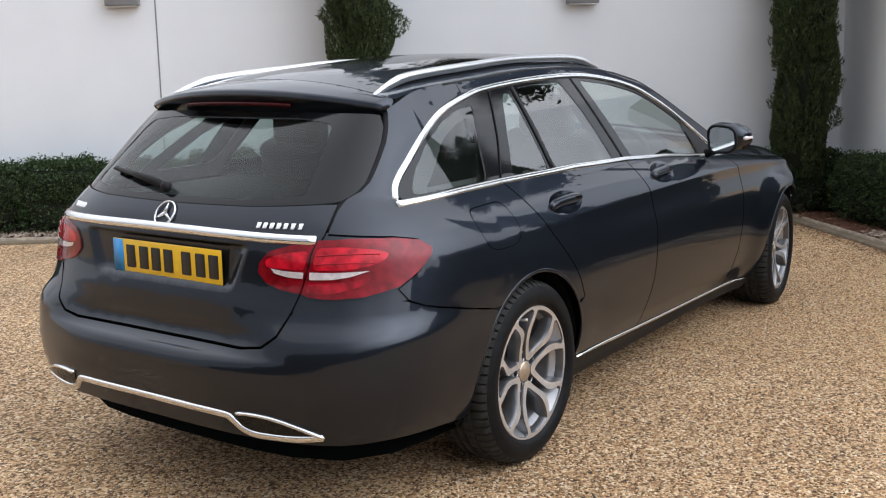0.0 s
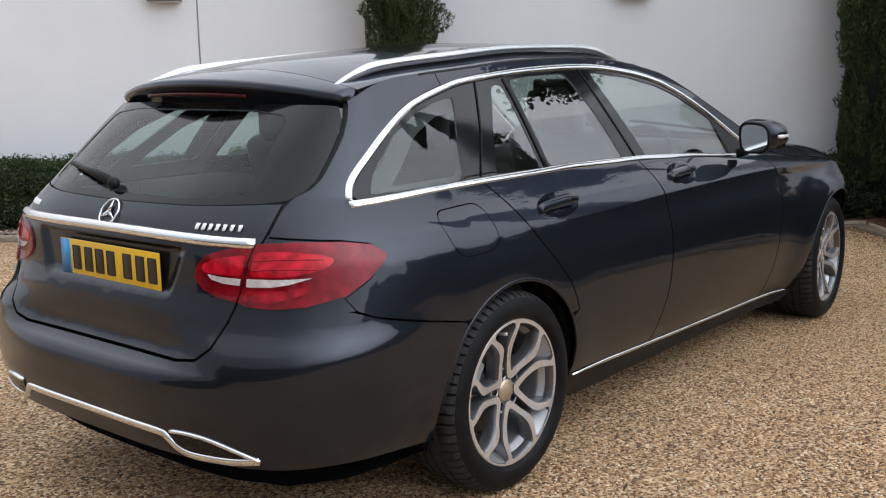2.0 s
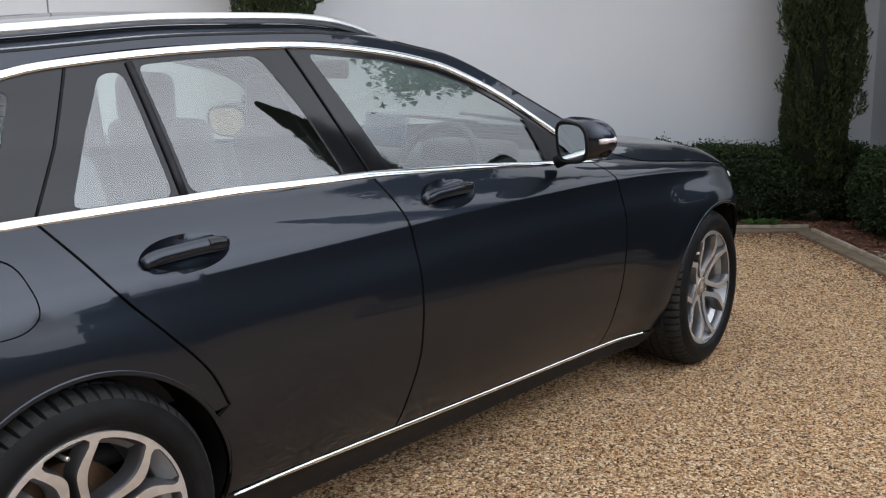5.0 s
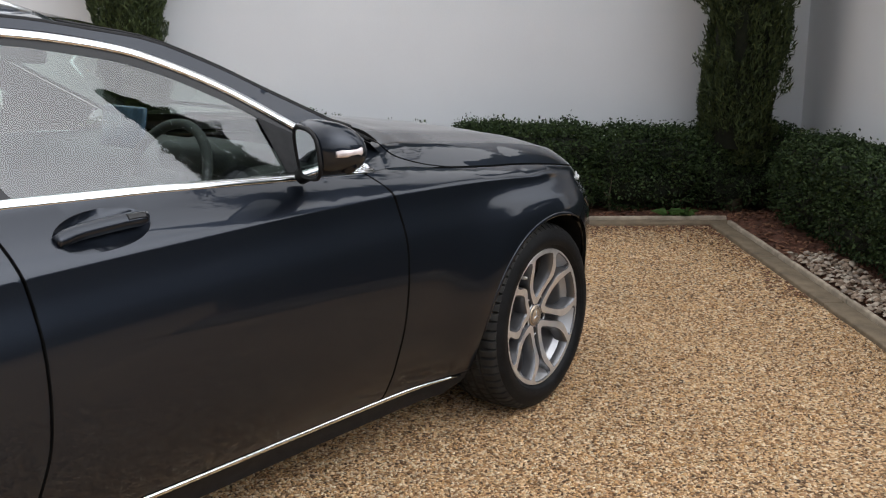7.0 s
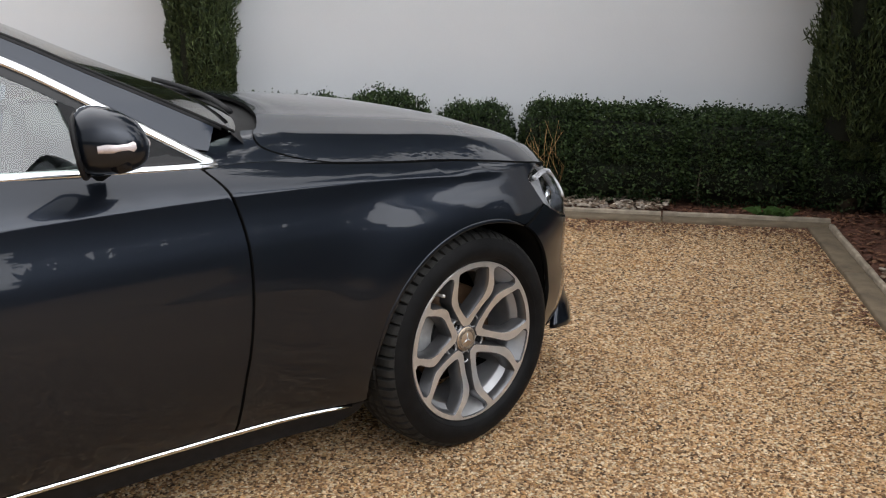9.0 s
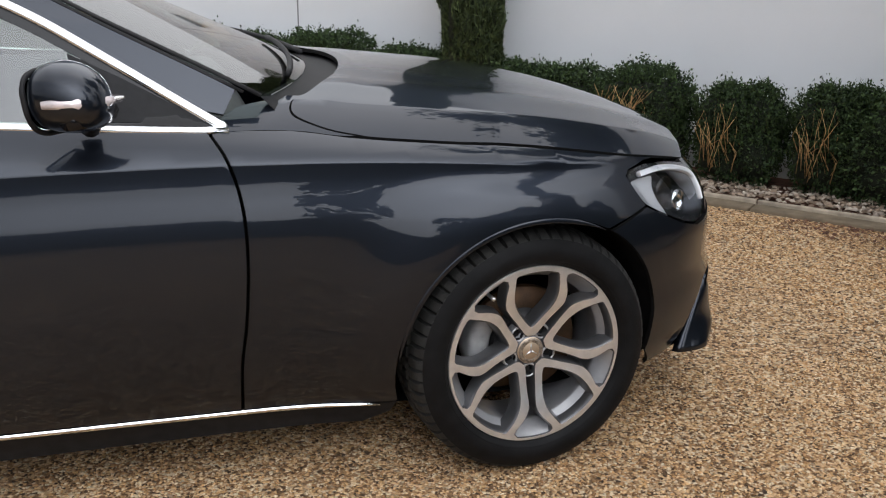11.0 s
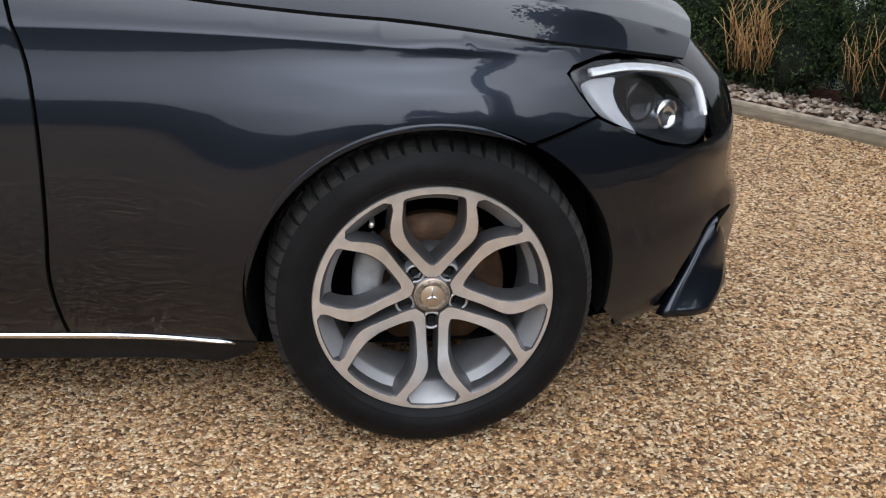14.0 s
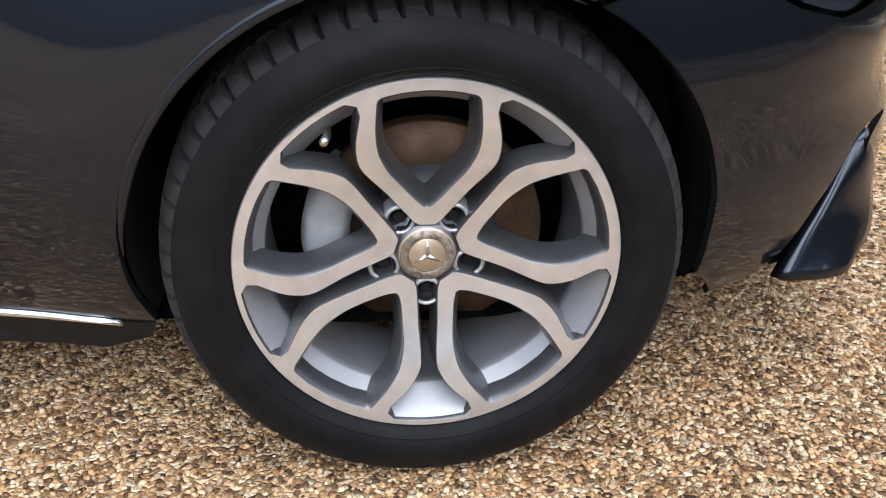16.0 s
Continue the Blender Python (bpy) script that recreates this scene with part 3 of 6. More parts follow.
def shrub(w, dep, h, count, seed, dry=0):
    """A clipped box shrub: dark core for the inner shade, stems, leaves over a lumpy rounded block."""
    r = np.random.default_rng(seed)
    root = thing("box_shrub", (0, 0, 0), "clipped dark green box shrub in the hedge row", "shrub", "hedge shrubs")
    d = r.normal(size=(count, 3))
    d /= np.linalg.norm(d, axis=1)[:, None]
    d[:, 2] = np.abs(d[:, 2]) * np.where(r.random(count) < 0.75, 1, -0.75)
    k = (np.abs(d) ** 4).sum(1) ** (-1 / 4)
    p = d * k[:, None]
    lump = np.array([noise.noise(Vector(q) * 2.2 + Vector((seed, 0, 0))) + 0.5 * noise.noise(Vector(q) * 5.5) for q in p])
    depth = 1 - np.abs(r.normal(size=count)) * 0.09 + lump * 0.17
    p = p * depth[:, None] * np.array([w / 2, dep / 2, h * 0.5]) + np.array([0, 0, h * 0.54])
    top = p[:, 2] > h * 0.93
    p[top, 2] += np.abs(r.normal(size=top.sum())) * 0.026
    leaves_mesh("foliage", p, d, 0.0135, BOXLEAF, root)
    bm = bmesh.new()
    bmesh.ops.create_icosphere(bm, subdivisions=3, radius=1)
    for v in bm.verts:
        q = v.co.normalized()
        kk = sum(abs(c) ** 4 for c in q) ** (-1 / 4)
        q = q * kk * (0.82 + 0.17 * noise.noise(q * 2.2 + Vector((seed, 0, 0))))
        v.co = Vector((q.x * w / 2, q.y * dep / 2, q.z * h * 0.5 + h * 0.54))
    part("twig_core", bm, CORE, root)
    for i in range(7):
        x, y = r.uniform(-w * 0.3, w * 0.3), r.uniform(-dep * 0.3, dep * 0.1)
        part("stem", tube([(x, y, 0.0), (x + r.normal() * 0.03, y - 0.02, 0.1), (x + r.normal() * 0.08, y - 0.05, 0.3)], [0.007, 0.006, 0.003], 5), BARK, root)
    if dry:
        tw = bmesh.new()
        for i in range(dry):
            x, y, z = r.uniform(-w * 0.3, w * 0.1), -dep * 0.5 + r.uniform(-0.03, 0.05), r.uniform(h * 0.22, h * 0.55)
            tube([(x, y, z), (x + r.normal() * 0.04, y - 0.02, z + 0.13), (x + r.normal() * 0.08, y + r.normal() * 0.02, z + 0.25)], [0.0030, 0.0024, 0.0012], 4, bm=tw)
        part("dry_twig", tw, TWIG, root, "dry orange-brown dead twigs")
    return root


base_shrubs = [shrub(0.80, 0.46, 0.62, 19000, 1), shrub(0.72, 0.42, 0.64, 14000, 2, 95), shrub(0.86, 0.46, 0.60, 19000, 3), shrub(0.70, 0.44, 0.61, 17000, 4, 26)]
ang_n = math.atan2(-ALONG.y, -ALONG.x)
ang_e = math.atan2(SIDE.y, SIDE.x)
for a, kind, wide in ((-0.35, 0, 1), (0.35, 2, 1), (1.0, 0, 1), (1.44, 3, 0.66), (1.96, 3, 0.68), (2.56, 1, 0.76), (3.12, 0, 0.9), (3.62, 3, 1), (4.2, 2, 1), (4.9, 0, 1), (5.6, 2, 1), (6.3, 0, 1), (7.0, 2, 1), (7.75, 0, 1), (8.5, 2, 1), (9.2, 0, 1), (9.9, 2, 1)):
    a += random.uniform(-0.03, 0.03)
    src = base_shrubs[kind]
    m = Matrix.Translation(yard(a, 0.50 + random.uniform(-0.03, 0.03), 0.0)) @ Matrix.Rotation(ang_n, 4, "Z") @ Matrix.Diagonal((1, 1, random.uniform(0.93, 1.05), 1))
    ob = copy_thing(src, m)
    ob.scale = (wide * random.uniform(0.96, 1.05), 1, random.uniform(0.95, 1.06) * (0.86 if a < 4 else 0.97))
for i in range(6):
    a = 0.28 + i * 0.70
    m = Matrix.Translation(flank(a, 0.61, 0.0)) @ Matrix.Rotation(ang_e, 4, "Z")
    ob = copy_thing(base_shrubs[(0, 2, 0, 2)[i % 4]], m)
    ob.scale = (1, 1.05, random.uniform(0.84, 0.93))
for ob in base_shrubs:
    for o in (*ob.children_recursive, ob):
        bpy.data.objects.remove(o)


def cypress(at, radius, height, count, seed, label, taper=4.0):
    r = np.random.default_rng(seed)
    root = thing("cypress", at, label, "tree")
    z = r.uniform(0.0, 1.0, count) ** 0.9
    ang = r.uniform(0, 2 * np.pi, count)
    prof = np.minimum(1.0, 0.62 + 0.9 * z) * np.clip((1.02 - z) * taper, 0, 1) ** 0.8
    lump = np.array([noise.noise(Vector((math.cos(a) * 1.3, math.sin(a) * 1.3, zz * height * 1.6 + seed))) for a, zz in zip(ang, z)])
    rad = radius * prof * (0.9 + 0.55 * lump - np.abs(r.normal(size=count)) * 0.12)
    tuft = np.array([noise.noise(Vector((math.cos(a) * 3.5, math.sin(a) * 3.5, zz * height * 4.5 + seed))) for a, zz in zip(ang, z)])
    rad *= 1 + 0.9 * np.clip(tuft - 0.22, 0, 1)
    c = np.stack([rad * np.cos(ang), rad * np.sin(ang), 0.35 + z * (height - 0.35)], 1)
    n = np.stack([np.cos(ang) * 0.7, np.sin(ang) * 0.7, np.full(count, 1.5)], 1)
    n /= np.linalg.norm(n, axis=1)[:, None]
    leaves_mesh("crown", c, n * 2.2, 0.0095, CYPLEAF, root, 5.0)
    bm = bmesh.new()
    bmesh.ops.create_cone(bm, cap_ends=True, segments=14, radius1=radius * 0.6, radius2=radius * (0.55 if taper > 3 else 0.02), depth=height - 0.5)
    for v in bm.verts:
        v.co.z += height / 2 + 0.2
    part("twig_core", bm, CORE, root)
    part("trunk", tube([(0, 0, 0), (0.01, 0, 0.5), (0, 0.01, height * 0.9)], [0.06, 0.05, 0.02], 8), BARK, root)
    return root


cypress(yard(-0.26, 0.42), 0.31, 3.4, 80000, 5, "tall dark green columnar cypress in the corner bed")
cypress(yard(3.73, 0.48), 0.27, 3.2, 70000, 9, "tall dark green columnar cypress against the white wall")
cypress(flank(3.22, 1.08), 0.37, 4.9, 50000, 13, "tall dark green columnar cypress in the side bed", 1.5)


def wall_lamp(a, z):
    root = thing("wall_lamp", on_back(a, z, 0.0), "small grey box lamp fixed to the white wall", "lamp", "wall lamps")
    root.rotation_euler = (0, 0, math.atan2(ALONG.y, ALONG.x))
    part("lamp_case", box((0.29, 0.10, 0.16), (0, 0.05, 0.09), 0.008), LAMPGREY, root)
    part("lamp_plate", box((0.25, 0.07, 0.012), (0, 0.05, 0.004), 0.003), SATIN, root)
    return root


wall_lamp(6.56, 1.965)
wall_lamp(2.47, 1.925)


# cobbles along the kerb
def stones(name, places, size, material, parent=None, flat=0.6, seed=3, label="", category=""):
    """Many rounded stones in one mesh: squashed, turned octahedra with cut corners."""
    r = np.random.default_rng(seed)
    n = len(places)
    base = np.array([(1, 0, 0), (-1, 0, 0), (0, 1, 0), (0, -1, 0), (0, 0, 1), (0, 0, -0.6), (0.72, 0.72, 0.35), (-0.72, 0.72, 0.3), (-0.72, -0.72, 0.35), (0.72, -0.72, 0.3)])
    tri = np.array([(0, 6, 4), (6, 2, 4), (2, 7, 4), (7, 1, 4), (1, 8, 4), (8, 3, 4), (3, 9, 4), (9, 0, 4), (0, 2, 6), (2, 1, 7), (1, 3, 8), (3, 0, 9)])
    sz = size * r.uniform(0.55, 1.25, (n, 1, 1)) * np.stack([np.ones(n), r.uniform(0.6, 1.0, n), flat * r.uniform(0.7, 1.1, n)], 1)[:, None, :]
    v = base[None] * sz * (1 + r.normal(size=(n, 10, 1)) * 0.10)
    ang = r.uniform(0, 2 * np.pi, n)
    tl = r.normal(size=n) * 0.3
    x, y, z = v[..., 0], v[..., 1], v[..., 2]
    z2, x2 = z * np.cos(tl)[:, None] + x * np.sin(tl)[:, None], x * np.cos(tl)[:, None] - z * np.sin(tl)[:, None]
    c, s = np.cos(ang)[:, None], np.sin(ang)[:, None]
    v = np.stack([x2 * c - y * s, x2 * s + y * c, z2], -1) + np.asarray(places)[:, None, :]
    f = (np.arange(n)[:, None, None] * 10 + tri[None]).reshape(-1, 3)
    me = bpy.data.meshes.new(name)
    me.vertices.add(n * 10)
    me.vertices.foreach_set("co", v.ravel())
    me.loops.add(f.size)
    me.loops.foreach_set("vertex_index", f.ravel())
    me.polygons.add(len(f))
    me.polygons.foreach_set("loop_start", np.arange(0, f.size, 3))
    me.polygons.foreach_set("use_smooth", np.ones(len(f), bool))
    me.update(calc_edges=True)
    me.materials.append(material)
    ob = new(name, me)
    return tagged(ob, label, category, kind="stuff")


r = np.random.default_rng(11)
pl = [yard(a, b, 0.03 + 0.02 * c) for a, b, c in zip(r.uniform(0.75, 9, 3600), r.uniform(0.15, 0.44, 3600), r.random(3600))]
pl += [flank(a, b, 0.03 + 0.02 * c) for a, b, c in zip(r.uniform(0.9, 4.3, 1300), r.uniform(0.15, 0.40, 1300), r.random(1300))]
stones("cobbles", [tuple(p) for p in pl], 0.0195, COBBLE, label="grey and brown rounded cobbles along the beds", category="stones")
pl = [yard(a, b, 0.02) for a, b in zip(r.uniform(-0.6, 1.4, 700), r.uniform(0.14, 0.5, 700))] + [flank(a, b, 0.02) for a, b in zip(r.uniform(-0.2, 3, 700), r.uniform(0.14, 0.5, 700))]
BARKCHIP = pebble_mat("bark_chips", [(0.09, 0.035, 0.022), (0.19, 0.075, 0.04), (0.30, 0.15, 0.08)])
stones("bark_chips", [tuple(p) for p in pl], 0.016, BARKCHIP, flat=0.3, seed=5, label="red-brown bark chips in the corner bed", category="mulch")

litter = [yard(a, -b, 0.006) for a, b in zip(r.uniform(-0.05, 1.5, 650), np.abs(r.normal(size=650)) * 0.15 + 0.01)]
litter += [flank(a, -b, 0.006) for a, b in zip(r.uniform(0.0, 1.6, 260), np.abs(r.normal(size=260)) * 0.08 + 0.01)]
stones("mulch_crumbs", [tuple(p) for p in litter], 0.009, BARKCHIP, flat=0.35, seed=8, label="dark mulch crumbs scattered over the gravel corner", category="mulch")

# loose stones of the gravel: thickest where the camera passes nearest
cells = []
for x0, x1, y0, y1, pitch in ((1.6, 4.3, -1.75, -0.42, 0.0079), (1.6, 4.3, -0.42, 0.0, 0.013), (-1.9, 1.6, -1.9, -0.4, 0.0125), (4.3, 5.9, -1.6, 1.2, 0.0135), (1.6, 4.3, -2.4, -1.75, 0.012), (3.4, 4.9, 0.0, 2.2, 0.0125), (-1.9, 0.4, -0.4, 0.6, 0.017)):
    gx, gy = np.meshgrid(np.arange(x0, x1, pitch), np.arange(y0, y1, pitch))
    gx = gx.ravel() + r.normal(size=gx.size) * pitch * 0.32
    gy = gy.ravel() + r.normal(size=gy.size) * pitch * 0.32
    inside = ((gx - CORNER.x) * BACK.x + (gy - CORNER.y) * BACK.y < -0.01) & ((gx - CORNER.x) * OUT.x + (gy - CORNER.y) * OUT.y < -0.01)
    inside &= r.random(gx.size) < 0.9
    cells.append(np.stack([gx[inside], gy[inside], r.uniform(-0.0035, 0.0035, inside.sum())], 1))
gravel_pts = np.concatenate(cells)
stones("gravel_stones", gravel_pts, np.where(gravel_pts[:, 0] > 4.3, 0.0068, 0.0053)[:, None, None], PEBBLE, flat=0.65, seed=21, label="golden and brown crushed gravel stones", category="gravel")
# weeds by the corner of the kerb
for i, (a, b) in enumerate(((0.12, 0.18), (0.22, 0.2))):
    w = thing("weed", yard(a, b, 0.012), "small green weed growing beside the kerb", "weed", "weeds")
    bm = bmesh.new()
    for k in range(26):
        an, ln = random.uniform(0, 6.28), random.uniform(0.05, 0.13)
        d, sd = Vector((math.cos(an), math.sin(an), 0)), Vector((-math.sin(an), math.cos(an), 0))
        p0, p1, p2 = Vector((0, 0, 0)), d * ln * 0.5 + Vector((0, 0, ln * 0.5)), d * ln + Vector((0, 0, ln * 0.4))
        q = [bm.verts.new(v) for v in (p0 - sd * 0.002, p0 + sd * 0.002, p1 + sd * 0.009, p2, p1 - sd * 0.009)]
        bm.faces.new(q)
    part("leaves", bm, WEED, w, smooth=False)


# ---- beyond the drive, seen only as reflections and light ----
def far_hedge(p, q, height, depth, count, seed, label):
    """A long tall hedge between two places."""
    r = np.random.default_rng(seed)
    p, q = np.array(p), np.array(q)
    L = np.linalg.norm(q - p)
    d = (q - p) / L
    n = np.array([-d[1], d[0]])
    root = thing("tall_hedge", (0, 0, 0), label, "hedge")
    t, h = r.random(count) * L, r.random(count)
    topz = height * (0.86 + 0.22 * np.array([noise.noise(Vector((x * 0.8 + seed, 0, 0))) + 0.5 * noise.noise(Vector((x * 3 + seed, 4, 0))) for x in t]))
    off = depth * (0.5 - 0.14 * r.random(count)) * np.where(r.random(count) < 0.5, 1, -1)
    z = h * topz
    up = r.random(count) < 0.25
    z[up], off[up] = topz[up] * r.uniform(0.95, 1.04, up.sum()), off[up] * r.uniform(-1, 1, up.sum())
    c = np.stack([p[0] + d[0] * t + n[0] * off, p[1] + d[1] * t + n[1] * off, z], 1)
    leaves_mesh("foliage", c, np.tile((0.0, 0.0, 0.6), (count, 1)), 0.11, BOXLEAF, root)
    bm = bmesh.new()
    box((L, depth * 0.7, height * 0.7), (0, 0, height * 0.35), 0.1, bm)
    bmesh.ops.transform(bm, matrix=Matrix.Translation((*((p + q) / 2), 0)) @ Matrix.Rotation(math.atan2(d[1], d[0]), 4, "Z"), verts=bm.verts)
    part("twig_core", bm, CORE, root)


def broad_tree(at, low, high, radius, count, seed, label):
    """A leafy tree: trunk, limbs and a crown of ragged clumps."""
    r = np.random.default_rng(seed)
    root = thing("garden_tree", at, label, "tree")
    wood = tube([(0, 0, 0), (0.04, 0.02, low * 0.6), (0.0, 0.05, low + 0.5), (0.02, 0.0, high - 0.4)], [0.11, 0.09, 0.06, 0.02], 9)
    clumps = []
    for k in range(26):
        an, f = r.uniform(0, 2 * math.pi), r.uniform(0.25, 1.0)
        z = low + (high - low) * r.uniform(0.08, 0.95)
        wide = radius * f * math.sin(math.pi * min(0.95, 0.22 + 0.75 * (z - low) / (high - low))) ** 0.6
        c = Vector((wide * math.cos(an), wide * math.sin(an), z))
        clumps.append(c)
        if k % 2 == 0:
            tube([(0.0, 0.03, max(low * 0.8, z - 0.7)), c * 0.5 + Vector((0, 0, z * 0.48)), c], [0.035, 0.022, 0.006], 5, bm=wood)
    part("trunk", wood, BARK, root)
    pick = r.integers(0, len(clumps), count)
    spread = r.normal(size=(count, 3)) * np.array([0.22, 0.22, 0.17]) * (radius / 1.4)
    c = np.array([tuple(q) for q in clumps])[pick] + spread
    leaves_mesh("crown", c, np.tile((0.0, 0.0, -0.2), (count, 1)), 0.055 * radius, BOXLEAF, root)


broad_tree(flank(0.55, 1.45), 4.2, 6.4, 1.15, 13000, 61, "leafy green tree rising behind the white side wall")
broad_tree(Vector((7.5, 3.0, 0)), 3.6, 7.9, 2.1, 22000, 67, "leafy green tree rising behind the white back wall")
far_hedge((-9.0, -7.6), (3.2, -7.0), 1.3, 1.1, 14000, 31, "tall dark evergreen hedge along the drive")
far_hedge((3.2, -7.0), (9.5, -4.2), 2.5, 1.1, 8000, 37, "tall dark evergreen hedge along the drive")
far_hedge((-9.5, -7.6), (-10.5, 6.0), 2.2, 1.1, 11000, 41, "tall dark evergreen hedge along the drive")


LIGHTBAR = mat("white_light_bar", (0.82, 0.83, 0.85), 0.3, 0.0, 0.6, 0.05, var=0.05, scale=40)
LIGHTBLADE = mat("grey_light_guide", (0.42, 0.43, 0.45), 0.3, 0.0, 0.6, 0.05, var=0.06, scale=40)
LAMPBOWL = mat("lamp_reflector", (0.10, 0.105, 0.12), 0.22, 0.8, var=0.3, scale=18)


# ---- the car: its surfaces ----
# x runs forward from the rear axle, y to the car's left, z up.
P_ = smooth([(-0.2, 0.879), (0.4, 0.887), (1.3, 0.886), (2.1, 0.886), (2.75, 0.893)])
ZS = smooth([(-0.6, 0.835), (0.5, 0.853), (1.5, 0.868), (2.3, 0.862), (2.9, 0.82), (3.4, 0.76)])
UB = smooth([(-0.6, 0.166), (0.5, 0.156), (1.5, 0.103), (2.2, 0.062), (2.9, 0.042), (3.4, 0.036)])
OB = smooth([(-0.6, 0.146), (0.5, 0.139), (1.5, 0.131), (2.2, 0.134), (2.9, 0.158), (3.4, 0.17)])
ROLL = smooth([(-0.6, 0.42), (1.0, 0.42), (2.0, 0.30), (2.6, 0.16), (3.4, 0.12)])
ON = pchip([(-0.75, 0.14), (-0.66, 0.115), (-0.60, 0.078), (-0.52, 0.040), (-0.42, 0.014), (-0.32, 0.003), (-0.24, 0.0), (-0.18, 0.0015), (-0.13, 0.006), (-0.10, 0.012), (-0.07, 0.019), (-0.04, 0.0245), (-0.015, 0.027), (0.0, 0.028)])
CON = pchip([(-0.75, 0.14), (-0.66, 0.115), (-0.60, 0.078), (-0.52, 0.040), (-0.42, 0.014), (-0.32, 0.003), (-0.24, 0.0), (-0.17, 0.001), (-0.11, 0.004), (-0.06, 0.009), (0.0, 0.018)])
EASE = pchip([(-0.1, 0.0), (0.9, 1.0)])
XR = pchip([(0.14, -0.86), (0.2, -0.93), (0.27, -0.985), (0.35, -1.015), (0.46, -1.04), (0.515, -1.046), (0.545, -1.036), (0.575, -0.985), (0.605, -0.963), (0.65, -0.968), (0.69, -0.968), (0.72, -0.956), (0.78, -0.938), (0.88, -0.928), (0.93, -0.910), (1.0, -0.862), (1.1, -0.752), (1.2, -0.635), (1.28, -0.535), (1.36, -0.45)])
XRS = pchip([(0.14, -0.86), (0.27, -0.975), (0.46, -1.012), (0.565, -1.0), (0.66, -0.972), (0.74, -0.946), (0.78, -0.938), (0.88, -0.928), (0.93, -0.910), (1.0, -0.862), (1.1, -0.752), (1.2, -0.635), (1.28, -0.535), (1.36, -0.45)])
NR = pchip([(0.1, 4.6), (0.6, 4.6), (0.68, 3.7), (0.9, 3.5), (1.0, 3.4), (1.3, 4.2)])
XF = pchip([(0.14, 3.47), (0.2, 3.635), (0.28, 3.67), (0.38, 3.66), (0.46, 3.63), (0.55, 3.622), (0.65, 3.59), (0.72, 3.53), (0.80, 3.43), (0.9, 3.25)])
NFZ = pchip([(0.15, 2.3), (0.45, 2.36), (0.55, 2.42), (0.65, 2.5), (0.75, 2.6)])
XCR, XCF, KR, KF = -0.2, 2.75, 0.75, 0.8


def half(x, z):
    """Half the car's width at a height."""
    x = min(max(x, XCR), XCF + 0.6)
    u = z - ZS(x)
    p = P_(x)
    if u <= 0:
        e = EASE(x)
        return p - ON(u) * e - CON(u) * (1 - e)
    dip = 0.018 + 0.010 * EASE(x)
    ub, ob = UB(x), OB(x) - dip
    t = u / ub
    if t <= 1:
        k = ROLL(x)
        return p - dip - ob * (k * t + (1 - k) * t**1.75)
    v = z - (ZS(x) + ub)
    return p - dip - ob - 0.50 * v - 0.22 * v * v


def flare(x, z):
    """How far the wings swell out over the wheels."""
    zx = max(x, XCR) if x <= XCF else XCF + 0.3 * (x - XCF) / (XF(z) - XCF)
    ramp = lambda v: (lambda c: c * c * (3 - 2 * c))(min(1.0, max(0.0, v)))
    w = ramp((ZS(zx) - 0.01 - z) / 0.07)
    f = 0.0
    for cx, high, wide in ((2.84, 0.026, 0.14), (-0.03, 0.006, 0.12)):
        d = max(0.0, math.hypot(x - cx, z - 0.332) - 0.375)
        f += high * math.exp(-((d / wide) ** 2))
    end = ramp((3.26 - x) / 0.34) * ramp((x + 0.6) / 0.3)
    return f * w * end


def skin(u, z):
    p = bare(u, z)
    p.y -= flare(p.x, p.z) * min(1.0, max(0.0, -p.y / 0.5))
    return p


def bare(u, z):
    """The right flank and both ends, unrolled: u is x along the flank, and turns past the corners."""
    if u > XCF:
        f = min((u - XCF) / KF, math.pi)
        s, c, n = math.sin(f), math.cos(f), NFZ(z)
        r = (abs(c) ** n + abs(s) ** n) ** (-1 / n)
        return Vector((XCF + (XF(z) - XCF) * r * s, -half(XCF + 0.3 * r * s, z) * r * c, z))
    if u < XCR:
        f = min((XCR - u) / KR, math.pi)
        s, c, n = math.sin(f), math.cos(f), NR(z)
        r = (abs(c) ** n + abs(s) ** n) ** (-1 / n)
        k = min(1.0, max(0.0, (s - 0.80) / 0.19))
        k = k * k * (3 - 2 * k)
        back = XR(z) * k + XRS(z) * (1 - k)
        return Vector((XCR - (XCR - back) * r * s, -half(XCR, z) * r * c, z))
    return Vector((u, -half(u, z), z))


def skin_left(u, z):
    p = skin(u, z)
    return Vector((p.x, -p.y, p.z))


def ux(x, z):
    """The unrolled coordinate of a place on the flank given by its x."""
    if x < XCR:
        k = min((XCR - x) / (XCR - XR(z)), 1)
        n = NR(z)
        return XCR - KR * math.atan2(k, (1 - k**n) ** (1 / n))
    if x > XCF:
        k = min((x - XCF) / (XF(z) - XCF), 1)
        n = NFZ(z)
        return XCF + KF * math.atan2(k, (1 - k**n) ** (1 / n))
    return x


def uy(y, z):
    """The unrolled coordinate of a place on the tail given by its y (right is negative)."""
    k, n = min(abs(y) / half(XCR, z), 1), NR(z)
    f = math.atan2((1 - k**n) ** (1 / n), k)
    return XCR - KR * (f if y <= 0 else math.pi - f)


REAR = XCR - KR * math.pi / 2     # the tail's middle
FRONT = XCF + KF * math.pi / 2
side_pts = lambda pts: [(ux(x, z), z) for x, z in pts]
tail_pts = lambda pts: [(uy(y, z), z) for y, z in pts]

